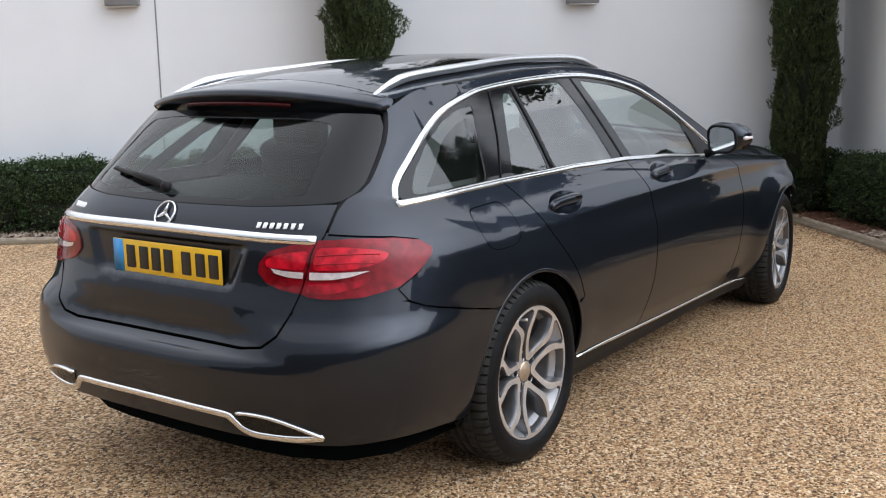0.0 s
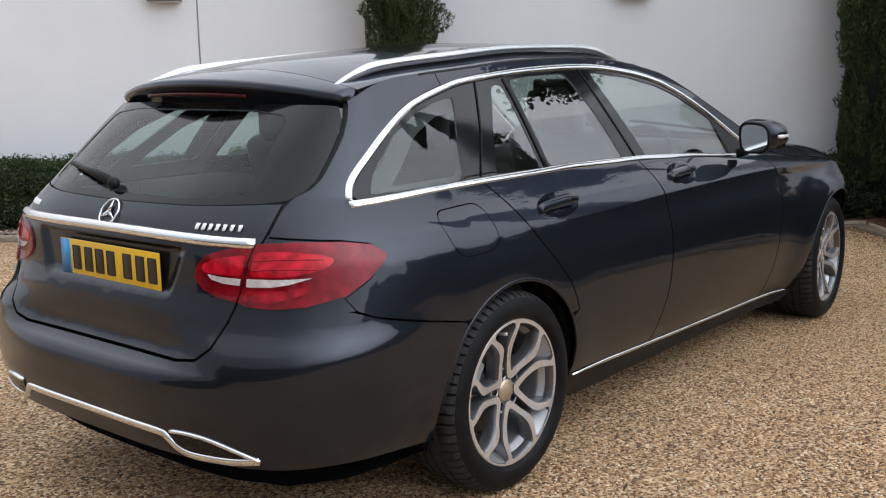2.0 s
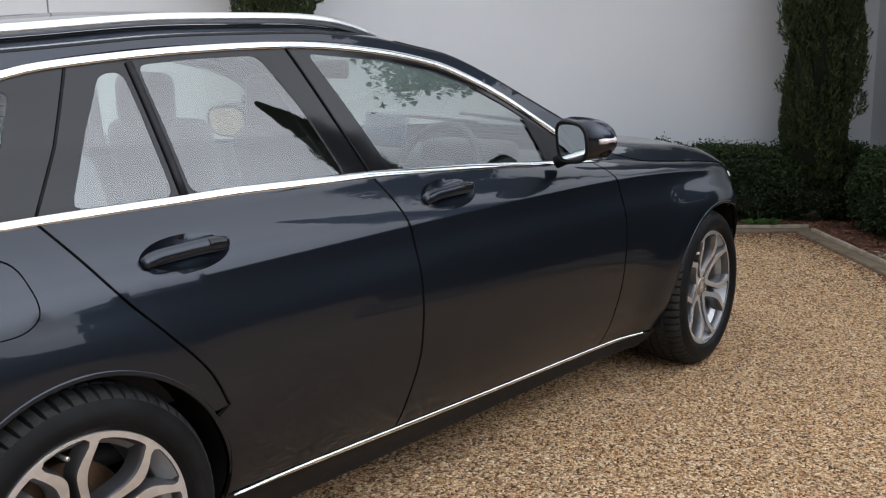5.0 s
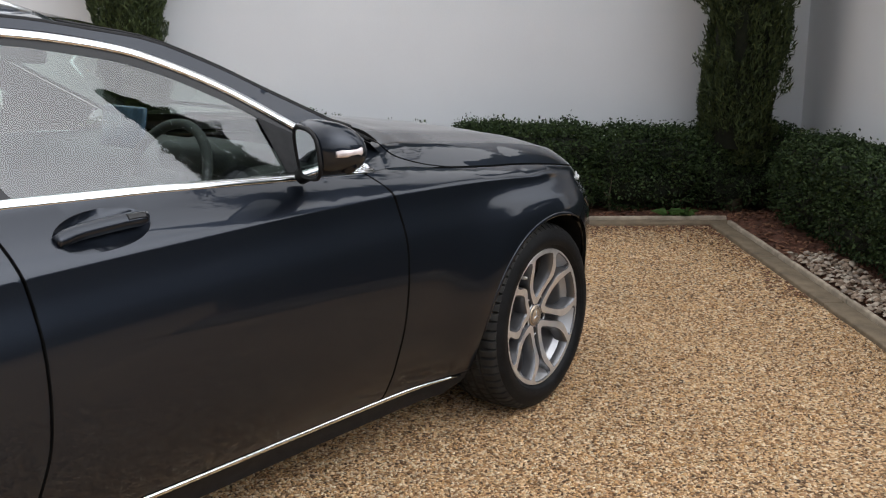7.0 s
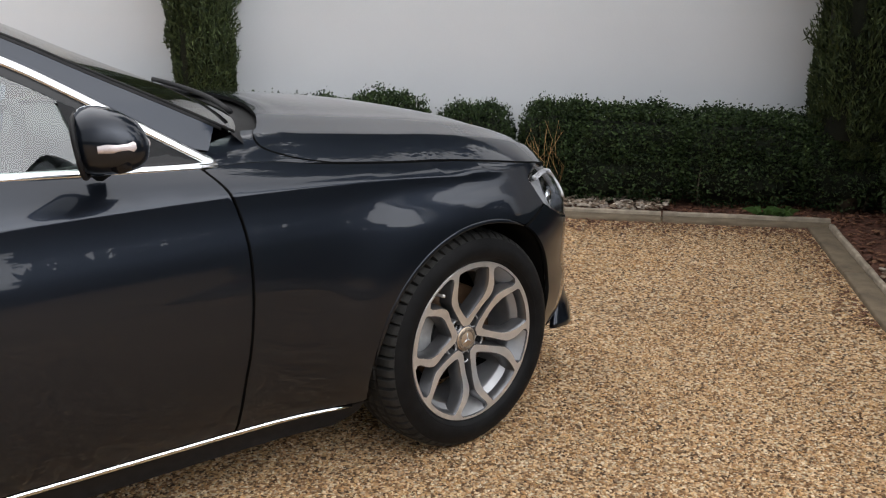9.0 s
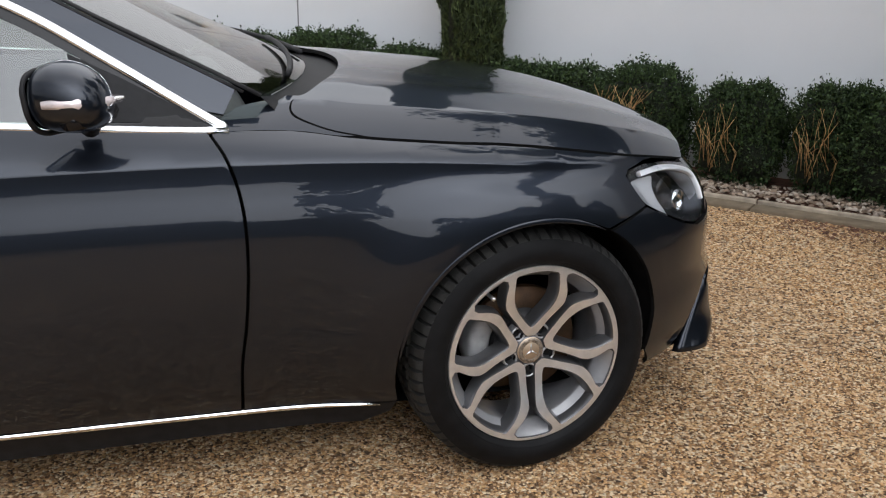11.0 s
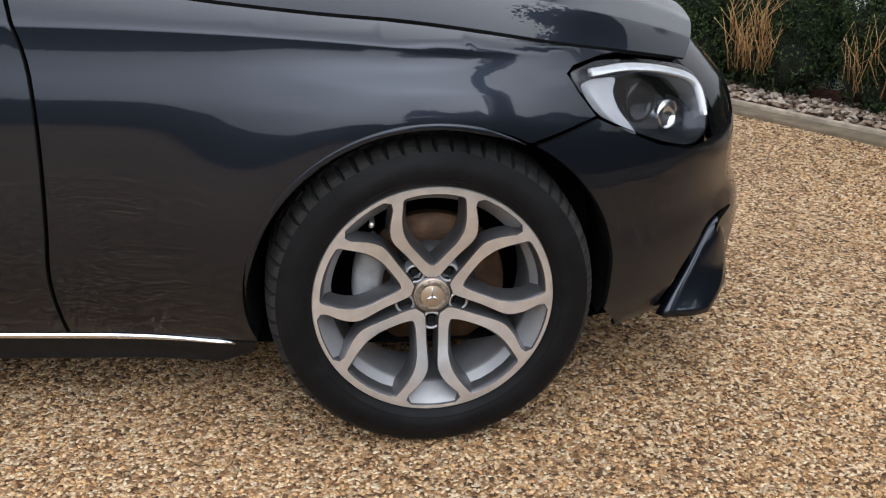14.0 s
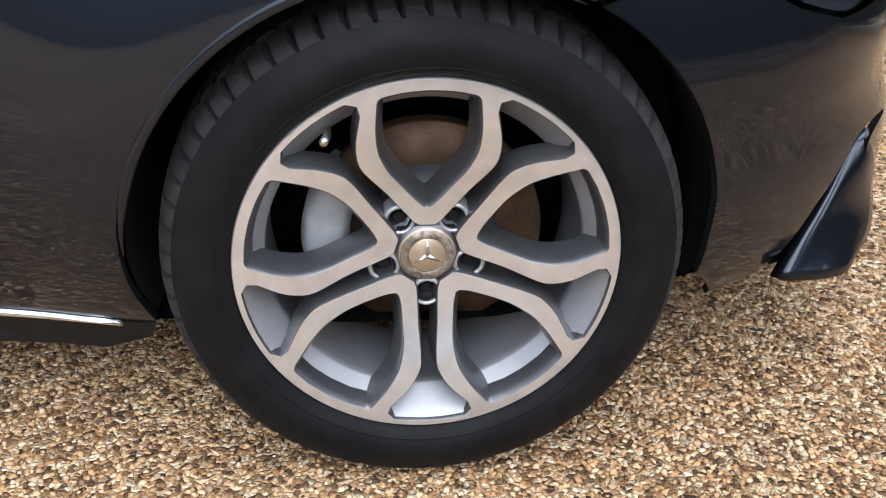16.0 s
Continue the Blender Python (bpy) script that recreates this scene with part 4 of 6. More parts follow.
# roof edge, windscreen pillar and bonnet edge
ZE = pchip([(-0.52, 1.285), (-0.42, 1.302), (-0.2, 1.338), (0.155, 1.366), (0.55, 1.391), (0.94, 1.396), (1.2, 1.377), (1.40, 1.343), (1.52, 1.320), (1.68, 1.256), (1.85, 1.168), (2.1, 1.04), (2.2, 0.985)])
CROWN = pchip([(-0.52, 0.052), (0.2, 0.070), (1.2, 0.060), (1.6, 0.028), (2.2, 0.010)])
BOW = pchip([(-0.52, 0.0), (-0.45, 0.0), (0.0, 0.0), (1.1, 0.0), (1.4, 0.05), (1.8, 0.12), (2.2, 0.21)])
TAILBOW = pchip([(-0.52, 0.10), (-0.2, 0.05), (0.2, 0.0), (1.0, 0.0)])
ZH = pchip([(2.08, 0.931), (2.18, 0.929), (2.27, 0.922), (2.36, 0.908), (2.6, 0.882), (2.87, 0.857), (3.14, 0.815), (3.3, 0.778), (3.42, 0.742)])
HCROWN = pchip([(2.08, 0.07), (2.18, 0.075), (2.5, 0.095), (3.0, 0.085), (3.3, 0.06), (3.4, 0.045)])
HBOW = pchip([(2.08, 0.36), (2.18, 0.30), (2.5, 0.16), (3.0, 0.10), (3.4, 0.11)])


def edge(x):
    return Vector((x, -half(x, ZE(x)), ZE(x)))


def top(s, v):
    """Roof and windscreen: s along, v across from the right edge (0) over the middle (1) to the left (2)."""
    e, w = edge(s), 1 - v
    k = 1 - abs(w) ** 2.3
    return Vector((e.x + (BOW(s) - TAILBOW(s)) * (1 - w * w), e.y * w, e.z + CROWN(s) * k))


def hood_edge(x):
    p = skin(ux(x, ZH(x)), ZH(x))
    return p


def hood(s, v):
    e, w = hood_edge(s), 1 - v
    a = abs(w)
    t = (a - 0.85) / 0.15
    k = 1 - 0.38 * (a / 0.85) ** 2.2 if t < 0 else 0.62 * (1 - 0.75 * t - 0.25 * t * t)
    bulge = 0.004 * math.exp(-((abs(w) - 0.62) / 0.1) ** 2)
    return Vector((e.x + HBOW(s) * (1 - w * w), e.y * w, e.z + HCROWN(s) * k + bulge * min(1, max(0, (abs(w) < 0.98)))))


car = thing("estate_car", (0, 0, 0), "dark blue-grey metallic estate car parked on gravel, doors shut", "car")
AX, AXF, ARCH, ZA = -0.03, 2.84, 0.372, 0.332


def arc(cx, r, a0, a1, n=18):
    return [(cx + r * math.cos(radians(a0 + (a1 - a0) * i / n)), ZA + r * math.sin(radians(a0 + (a1 - a0) * i / n))) for i in range(n + 1)]


# gap lines, from top to bottom
GAP_D = [(-0.03, 1.004), (0.02, 0.93), (0.085, 0.84), (0.19, 0.73), (0.275, 0.635), (0.325, 0.54)]
GAP_B = [(0.955, 0.992), (0.985, 0.90), (1.005, 0.80), (1.012, 0.65), (1.005, 0.50), (0.975, 0.38), (0.957, 0.274)]
GAP_A = [(2.065, 0.925), (2.095, 0.875), (2.12, 0.78), (2.125, 0.65), (2.115, 0.5), (2.10, 0.38), (2.10, 0.240)]
SILL = smooth([(0.3, 0.288), (1.0, 0.260), (1.8, 0.232), (2.5, 0.222)])
BELT = [(2.108, 0.930), (1.8, 0.950), (1.4, 0.977), (0.97, 0.999), (0.5, 1.010), (0.0, 1.008), (-0.3, 1.003), (-0.57, 0.994), (-0.594, 0.993)]
belt_at = pchip(sorted(BELT))
CHROME_TOP = [(-0.585, 1.005), (-0.555, 1.05), (-0.48, 1.106), (-0.36, 1.179), (-0.2, 1.250), (0.0, 1.301), (0.155, 1.325), (0.5, 1.350), (0.9, 1.358), (1.2, 1.335), (1.42, 1.297), (1.55, 1.254), (1.70, 1.184), (1.85, 1.093), (2.06, 0.960), (2.104, 0.934)]
top_at = pchip(CHROME_TOP)
G = 0.0042


def shift(line, dx):
    return [(x + dx, z) for x, z in line]


gd, gb, ga = spline(GAP_D, 4), spline(GAP_B, 4), spline(GAP_A, 4)
arch_r = arc(AX, ARCH, 34, -8, 10)
bl = lambda x0, x1, n=10, dz=0.0: [(x0 + (x1 - x0) * i / n, belt_at(x0 + (x1 - x0) * i / n) + dz) for i in range(n + 1)]

HANDLES = [(1.205, 0.922), (0.268, 0.902)]


def dish(hx, hz):
    return [(hx + 0.122 * math.copysign(abs(math.cos(a)) ** 0.85, math.cos(a)), hz + 0.040 * math.sin(a) + 0.006 * math.cos(a)) for a in np.linspace(0, 2 * math.pi, 41)[:-1]]


crease = lambda x0, x1: [[(x, ZS(x) + o) for x in np.linspace(x0, x1, 40)] for o in (-0.003, 0.003)]
FRONT_DOOR = shift(gb, G) + [(1.8, 0.243), (2.097, 0.238)] + shift(ga, -G)[::-1] + bl(2.05, 0.965, 12)
REAR_DOOR = shift(gd, G) + [p for p in arch_r if p[1] < 0.53] + [(0.345, 0.297)] + shift(gb, -G)[::-1] + bl(0.945, -0.02, 10)
WING = shift(ga, G) + [(2.104, 0.238), (2.484, 0.228)] + arc(AXF, ARCH, 188, 62, 22) + \
    [(3.145, 0.696), (3.112, 0.737), (3.086, 0.775), (3.10, 0.789), (3.16, 0.801)] + [(x, ZH(x) - 0.003) for x in np.linspace(3.2, 2.25, 16)] + [(2.15, 0.927), (2.095, 0.928)]
QUARTER = shift(gd, -G) + arc(AX, ARCH, 33, 128, 16) + [(-0.30, 0.6245), (-0.45, 0.6555), (-0.58, 0.6845)]
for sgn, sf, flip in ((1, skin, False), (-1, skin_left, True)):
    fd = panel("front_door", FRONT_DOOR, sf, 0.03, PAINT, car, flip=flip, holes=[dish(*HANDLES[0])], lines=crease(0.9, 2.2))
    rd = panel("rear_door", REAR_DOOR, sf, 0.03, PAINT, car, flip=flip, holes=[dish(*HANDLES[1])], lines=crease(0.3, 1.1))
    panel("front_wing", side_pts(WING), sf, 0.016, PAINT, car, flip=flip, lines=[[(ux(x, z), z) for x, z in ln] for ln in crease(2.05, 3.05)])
    # rear quarter: from the door gap round to the tail lamp and up to the roof edge
    q2 = [(ux(x, z), z) for x, z in QUARTER]
    tailgap = [(uy(y, z), z) for y, z in [(-0.622, 0.925), (-0.612, 0.985), (-0.615, 1.020), (-0.632, 1.036), (-0.636, 1.060), (-0.626, 1.11), (-0.608, 1.175), (-0.588, 1.22), (-0.564, 1.262)]]
    q2 += [(ux(-0.64, 0.6985), 0.6985), (ux(-0.69, 0.7215), 0.7215), (ux(-0.712, 0.757), 0.757), (ux(-0.635, 0.803), 0.803), (ux(-0.574, 0.866), 0.866), (ux(-0.61, 0.896), 0.896), (ux(-0.68, 0.910), 0.910)]
    q2 += tailgap
    ribbon("gate_seal", dense(tailgap, 0.02, False), lambda a, b, sf=sf: sf(a, b) + Vector((0.010, 0, 0)), 0.045, 0.002, RUBBER, car, flip=flip)
    q2 += [(ux(x, ZE(x)), ZE(x)) for x in np.linspace(-0.42, -0.02, 8)]
    q2 += [(ux(x, top_at(x) + 0.012), top_at(x) + 0.012) for x in np.linspace(-0.02, -0.585, 14)]
    q2 += [(ux(x, belt_at(x) - 0.006), belt_at(x) - 0.006) for x in np.linspace(-0.585, -0.04, 8)]
    flap_o = rounded([(-0.338, 0.948), (-0.115, 0.955), (-0.088, 0.845), (-0.13, 0.808), (-0.27, 0.806), (-0.318, 0.84)], 0.045)
    flap = [(ux(x, z), z) for x, z in flap_o]
    panel("rear_quarter", q2, sf, 0.025, PAINT, car, flip=flip, holes=[flap] if sgn == 1 else [])
    if sgn == 1:
        cx, cz = np.mean(flap, 0)
        panel("fuel_flap", [(cx + (a - cx) * 0.972, cz + (b - cz) * 0.958) for a, b in flap], sf, 0.025, PAINT, car)
    # roof side strip above the windows, down the windscreen pillar
    strip = [(x, ZE(x)) for x in np.linspace(-0.016, 2.135, 40)] + [(2.10, 0.963)] + [(x, top_at(x) + 0.012) for x in np.linspace(2.06, -0.016, 40)]
    panel("roof_side", strip, sf, 0.03, PAINT, car, flip=flip)
    # glass and pillars, 4 mm behind the skin
    dlo = [(x, belt_at(x)) for x in np.linspace(2.08, -0.57, 30)] + [(ux(x, top_at(x)), top_at(x)) for x in np.linspace(-0.575, 2.08, 50)]
    def window(name, pts, r, material, inset=-0.006):
        return panel(name, [(ux(a, b), b) for a, b in rounded(pts, r)], sf, 0.05, material, car, thick=0.004, out=inset, flip=flip)
    wq = [(-0.515, 1.012), (-0.105, 1.018), (-0.05, 1.15), (0.02, 1.274), (-0.09, 1.258), (-0.2, 1.226), (-0.34, 1.166), (-0.46, 1.083)]
    wr1 = [(0.06, 1.02), (0.318, 1.02), (0.308, 1.308), (0.242, 1.302), (0.15, 1.17)]
    wr2 = [(0.365, 1.02), (0.865, 1.007), (0.80, 1.20), (0.73, 1.336), (0.5, 1.331), (0.352, 1.320)]
    wf = [(1.045, 1.0), (1.40, 0.985), (1.80, 0.96), (1.915, 0.955), (1.86, 1.058), (1.70, 1.152), (1.55, 1.226), (1.42, 1.270), (1.2, 1.312), (0.955, 1.335), (0.91, 1.336)]
    holes = [[(ux(a, b), b) for a, b in rounded(w, 0.03)] for w in (wq, wr1, wr2, wf)]
    panel("window_surround", [(u, z) for u, z in dlo], sf, 0.04, GLOSSB, car, thick=0.006, out=-0.003, holes=holes, flip=flip, label="gloss black window pillars")
    for nm, w, gm in (("quarter_window", wq, QUARTERGLASS), ("rear_vent_window", wr1, REARGLASS), ("rear_side_window", wr2, REARGLASS), ("front_side_window", wf, GLASS)):
        gl = window(nm, w, 0.03, gm)
        gl.visible_shadow = False
    # inner lining round the luggage-bay window
    lining = [(-0.56, 1.0), (-0.02, 1.0), (0.05, 1.14), (0.15, 1.30), (-0.09, 1.275), (-0.2, 1.242), (-0.34, 1.18), (-0.50, 1.075)]
    opening = rounded([(-0.418, 1.041), (-0.078, 1.047), (-0.043, 1.086), (0.050, 1.250), (-0.045, 1.237), (-0.161, 1.192), (-0.292, 1.122)], 0.015)
    panel("window_lining", lining, sf, 0.04, TRIM, car, thick=0.004, out=-0.05, holes=[opening], flip=flip, label="brown-grey inner window lining")
    # gaps between the window frames
    for line in ([(-0.025, 1.012), (0.07, 1.15), (0.165, 1.318)], [(0.955, 1.005), (0.90, 1.16), (0.84, 1.350)]):
        ribbon("door_seal", dense(line, 0.04, False), sf, 0.006, 0.002, RUBBER, car, flip=flip)
    ribbon("window_guide", dense([(0.342, 1.018), (0.331, 1.324)], 0.04, False), sf, 0.02, 0.004, BLACK, car, flip=flip)
    # bright trim round the side windows
    ribbon("chrome_belt_strip", [(ux(a, b), b) for a, b in dense(BELT, 0.05, False)], sf, 0.025, 0.006, CHROME, car, flip=flip, label="bright chrome window strip")
    ct = [p for p in spline(CHROME_TOP, 6)]
    ribbon("chrome_arch_strip", [(ux(a, b), b) for a, b in ct], sf, 0.023, 0.006, CHROME, car, flip=flip, label="bright chrome window strip")
    ribbon("roof_drip", [(x, ZE(x) - 0.004) for x in np.linspace(-0.1, 2.15, 40)], sf, 0.008, 0.001, BLACK, car, flip=flip)
    # sill and its bright line
    panel("sill", [(0.335, 0.286), (1.0, 0.258), (1.8, 0.231), (2.482, 0.221), (2.47, 0.19), (2.40, 0.16), (0.45, 0.17), (0.36, 0.20)], sf, 0.04, BLACK, car, flip=flip, label="black plastic sill")
    ribbon("chrome_sill_strip", [(x, SILL(x) + 0.002) for x in np.linspace(0.36, 2.44, 40)], sf, 0.014, 0.008, CHROME, car, flip=flip, taper=0.3)
    # wheel arch lips
    for cx in (AX, AXF):
        ribbon("arch_lip", [(ux(a, b), b) for a, b in arc(cx, ARCH - 0.006, 176, 4 if cx == AX else 63, 40)], sf, 0.012, 0.0022, PAINT, car, flip=flip, taper=0.15)
        lin = bmesh.new()
        lathe([(ARCH + 0.0, -0.30), (ARCH - 0.004, -0.012), (ARCH + 0.002, -0.004)], 48, bm=lin)
        bmesh.ops.delete(lin, geom=[v for v in lin.verts if v.co.z < -0.14], context="VERTS")
        for v in lin.verts:
            if v.co.y > -0.2:
                v.co.y = min(v.co.y, -skin(ux(cx + v.co.x, ZA + v.co.z), ZA + v.co.z).y - 0.872)
        ob = part("arch_liner", lin, DARK, car)
        ob.matrix_local = pose(cx, -sgn * 0.862, ZA, 0, 0, 0) @ Matrix.Diagonal((1, 1 if sgn < 0 else -1, 1, 1)) @ Matrix.Translation((0, -0.012, 0))
    # door handles in their dished recesses
    for hx, hz in HANDLES:
        def bowl(u, z, hx=hx, hz=hz):
            p, q = sf(u, z), sf(hx, hz)
            rho = min(1.0, ((u - hx) / 0.122) ** 2 + ((z - hz) / 0.040) ** 2)
            n = Vector((0, -sgn * 0.86, 0.5))
            return p - n * (0.024 * (1 - rho * rho))
        door = fd if hx > 1 else rd
        panel("handle_recess", dish(hx, hz), bowl, 0.012, PAINT, door, thick=0.0, flip=flip)
        bar = [(hx - 0.116, hz - 0.006), (hx - 0.07, hz + 0.004), (hx, hz + 0.008), (hx + 0.07, hz + 0.010), (hx + 0.117, hz + 0.008)]
        ribbon("door_handle", spline(bar, 5), sf, 0.034, 0.014, PAINT, door, flip=flip, taper=0.75)
        ribbon("key_cover", spline([(hx + 0.062, hz + 0.0095), (hx + 0.09, hz + 0.0095), (hx + 0.112, hz + 0.008)], 4), sf, 0.026, 0.0155, GLOSSB, door, flip=flip)
    # front lamp
    lamp_o = rounded([(3.092, 0.776), (3.15, 0.794), (3.265, 0.779), (3.385, 0.744), (3.43, 0.69), (3.425, 0.61), (3.38, 0.597), (3.29, 0.628), (3.195, 0.674), (3.148, 0.699), (3.115, 0.738)], [0.015, 0.03, 0.03, 0.04, 0.03, 0.025, 0.03, 0.05, 0.03, 0.02, 0.03])
    lamp_u = [(ux(x, z), z) for x, z in lamp_o]
    hl = panel("headlight", lamp_u, sf, 0.03, LAMPBOWL, car, thick=-0.05, out=-0.055, flip=flip, label="clear-lensed headlight with a white light bar")
    lens = panel("headlight_lens", lamp_u, sf, 0.03, CLEAR, hl, thick=0.003, flip=flip, out=-0.001)
    lens.visible_shadow = False
    ribbon("light_bar", [(ux(a, b), b) for a, b in spline([(3.135, 0.772), (3.22, 0.771), (3.32, 0.748), (3.395, 0.712), (3.412, 0.65)], 6)], lambda a, b: sf(a, b), 0.015, -0.008, LIGHTBAR, hl, flip=flip)
    blade = [(3.132, 0.764), (3.205, 0.762), (3.190, 0.738), (3.203, 0.703), (3.252, 0.642), (3.225, 0.655), (3.172, 0.699), (3.146, 0.733)]
    panel("light_blade", [(ux(a, b), b) for a, b in rounded(blade, 0.02)], sf, 0.015, LIGHTBLADE, hl, thick=0.02, out=-0.014, flip=flip)
    for lx, lz, lr, lm in ((3.305, 0.695, 0.042, GLOSSB), (3.375, 0.655, 0.030, CHROME)):
        p, q = sf(ux(lx, lz), lz), sf(ux(lx - 0.02, lz), lz)
        bm = lathe([(0.0, 0.012), (lr * 0.75, 0.010), (lr * 0.9, 0.0), (lr, -0.006), (lr * 1.05, 0.01), (lr * 0.9, 0.04)], 24)
        bmesh.ops.transform(bm, matrix=Matrix.Translation(p + Vector((-0.045, sgn * 0.022, 0))) @ pose(0, 0, 0, 0, 0, 40 if sgn == 1 else 140), verts=bm.verts)
        part("lamp_projector", bm, lm, hl)

# lower body added behind the panels, near-black to stand in for the gaps' shade
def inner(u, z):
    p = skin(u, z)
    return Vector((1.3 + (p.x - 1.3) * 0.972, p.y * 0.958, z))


us = list(np.linspace(REAR, XCR, 26)) + list(np.linspace(XCR, XCF, 50))[1:] + list(np.linspace(XCF, FRONT, 26))[1:]
zs_ = np.linspace(0.2, 0.985, 16)
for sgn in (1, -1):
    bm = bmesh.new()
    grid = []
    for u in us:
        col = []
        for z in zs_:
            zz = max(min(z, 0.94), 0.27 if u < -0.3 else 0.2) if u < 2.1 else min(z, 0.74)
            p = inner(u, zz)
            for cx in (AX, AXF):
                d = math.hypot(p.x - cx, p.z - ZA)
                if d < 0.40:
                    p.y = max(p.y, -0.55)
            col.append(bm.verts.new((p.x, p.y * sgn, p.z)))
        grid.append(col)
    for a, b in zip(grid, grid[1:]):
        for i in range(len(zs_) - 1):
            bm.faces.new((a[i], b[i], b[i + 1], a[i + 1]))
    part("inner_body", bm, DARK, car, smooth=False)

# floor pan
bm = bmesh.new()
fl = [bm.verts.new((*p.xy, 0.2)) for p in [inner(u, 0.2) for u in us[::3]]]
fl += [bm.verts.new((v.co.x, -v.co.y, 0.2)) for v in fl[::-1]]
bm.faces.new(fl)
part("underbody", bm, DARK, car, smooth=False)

# bonnet, windscreen, roof
corner = spline([(2.19, 0.21), (2.20, 0.13), (2.235, 0.065), (2.31, 0.024), (2.43, 0.004)], 5)
hood_o = corner[1:] + [(s, 0.004) for s in np.linspace(2.47, 3.38, 20)] + [(3.385, v) for v in np.linspace(0.1, 1.9, 30)] + [(s, 1.996) for s in np.linspace(3.38, 2.47, 20)] + [(s, 2 - v) for s, v in corner[:0:-1]] + [(2.20, v) for v in np.linspace(1.78, 0.22, 28)]


def scaled(surf, k=0.7):
    return lambda a, b: surf(a, b / k)


HK = 0.7
panel("bonnet", [(a, b * HK) for a, b in hood_o], scaled(hood, HK), 0.03, PAINT, car, lines=[[(s, v * HK) for s in np.linspace(2.3, 3.36, 30)] for v in (0.148, 0.152, 1.848, 1.852)])
for side in (0, 1):
    wc = [(s - 0.004, v - 0.003) for s, v in corner[:-1]] + [(2.36, 0.0), (2.25, -0.004), (2.05, -0.004), (2.05, 0.13), (2.14, 0.22)]
    panel("wing_corner", [(s, (2 - v if side else v) * HK) for s, v in wc], scaled(hood, HK), 0.02, PAINT, car, out=-0.002)
roof_o = [(s, 0.0) for s in np.linspace(-0.40, 1.30, 30)] + [(1.30 + 0.02 * math.sin(v), v) for v in np.linspace(0.1, 1.9, 14)] + [(s, 2.0) for s in np.linspace(1.30, -0.40, 30)] + [(-0.34 - 0.06 * (1 - v) ** 2, v) for v in np.linspace(1.9, 0.1, 14)]
sun_hole = [(0.10, 0.3), (1.05, 0.3), (1.05, 1.7), (0.10, 1.7)]
panel("roof", [(a, b * 0.6) for a, b in roof_o], scaled(top, 0.6), 0.045, PAINT, car, holes=[[(a, b * 0.6) for a, b in rounded(sun_hole, 0.05)]])
panel("glass_roof", [(0.575 + (a - 0.575) * 0.994, (1 + (b - 1) * 0.992) * 0.6) for a, b in rounded(sun_hole, 0.05)], scaled(top, 0.6), 0.05, GLOSSB, car, label="black glass roof panel")
ws_o = [(s, 0.035) for s in np.linspace(1.315, 2.17, 16)] + [(2.185, v) for v in np.linspace(0.1, 1.9, 20)] + [(s, 1.965) for s in np.linspace(2.17, 1.315, 16)] + [(1.315, v) for v in np.linspace(1.9, 0.1, 20)]
wsg = panel("windscreen", [(a, b * 0.6) for a, b in ws_o], scaled(top, 0.6), 0.05, GLASS, car, thick=0.005, out=-0.004)
wsg.visible_shadow = False
for e0, e1 in (((1.315, 0.03), (2.18, 0.03)), ((1.315, 1.97), (2.18, 1.97))):
    ribbon("windscreen_seal", dense([(e0[0], e0[1] * 0.6), (e1[0], e1[1] * 0.6)], 0.05, False), scaled(top, 0.6), 0.022, 0.003, RUBBER, car)
# scuttle below the windscreen
bm = bmesh.new()
rows = []
for v in np.linspace(0.06, 1.94, 30):
    a, b = top(2.17, v), hood(2.25, v)
    rows.append([bm.verts.new(a + Vector((0, 0, -0.012))), bm.verts.new((a + b) / 2 + Vector((0, 0, -0.03))), bm.verts.new(b + Vector((0.02, 0, -0.02)))])
for a, b in zip(rows, rows[1:]):
    for i in range(2):
        bm.faces.new((a[i], a[i + 1], b[i + 1], b[i]))
part("scuttle", bm, BLACK, car, "black plastic scuttle panel")
for v0, v1, s0, s1 in ((0.30, 1.05, 2.17, 2.10), (1.02, 1.72, 2.18, 2.11)):
    pts = [top(s0 + (s1 - s0) * t, v0 + (v1 - v0) * t) + Vector((0.01, 0, 0.010)) for t in np.linspace(0, 1, 12)]
    part("front_wiper", tube(pts, 0.008, 6), BLACK, car)

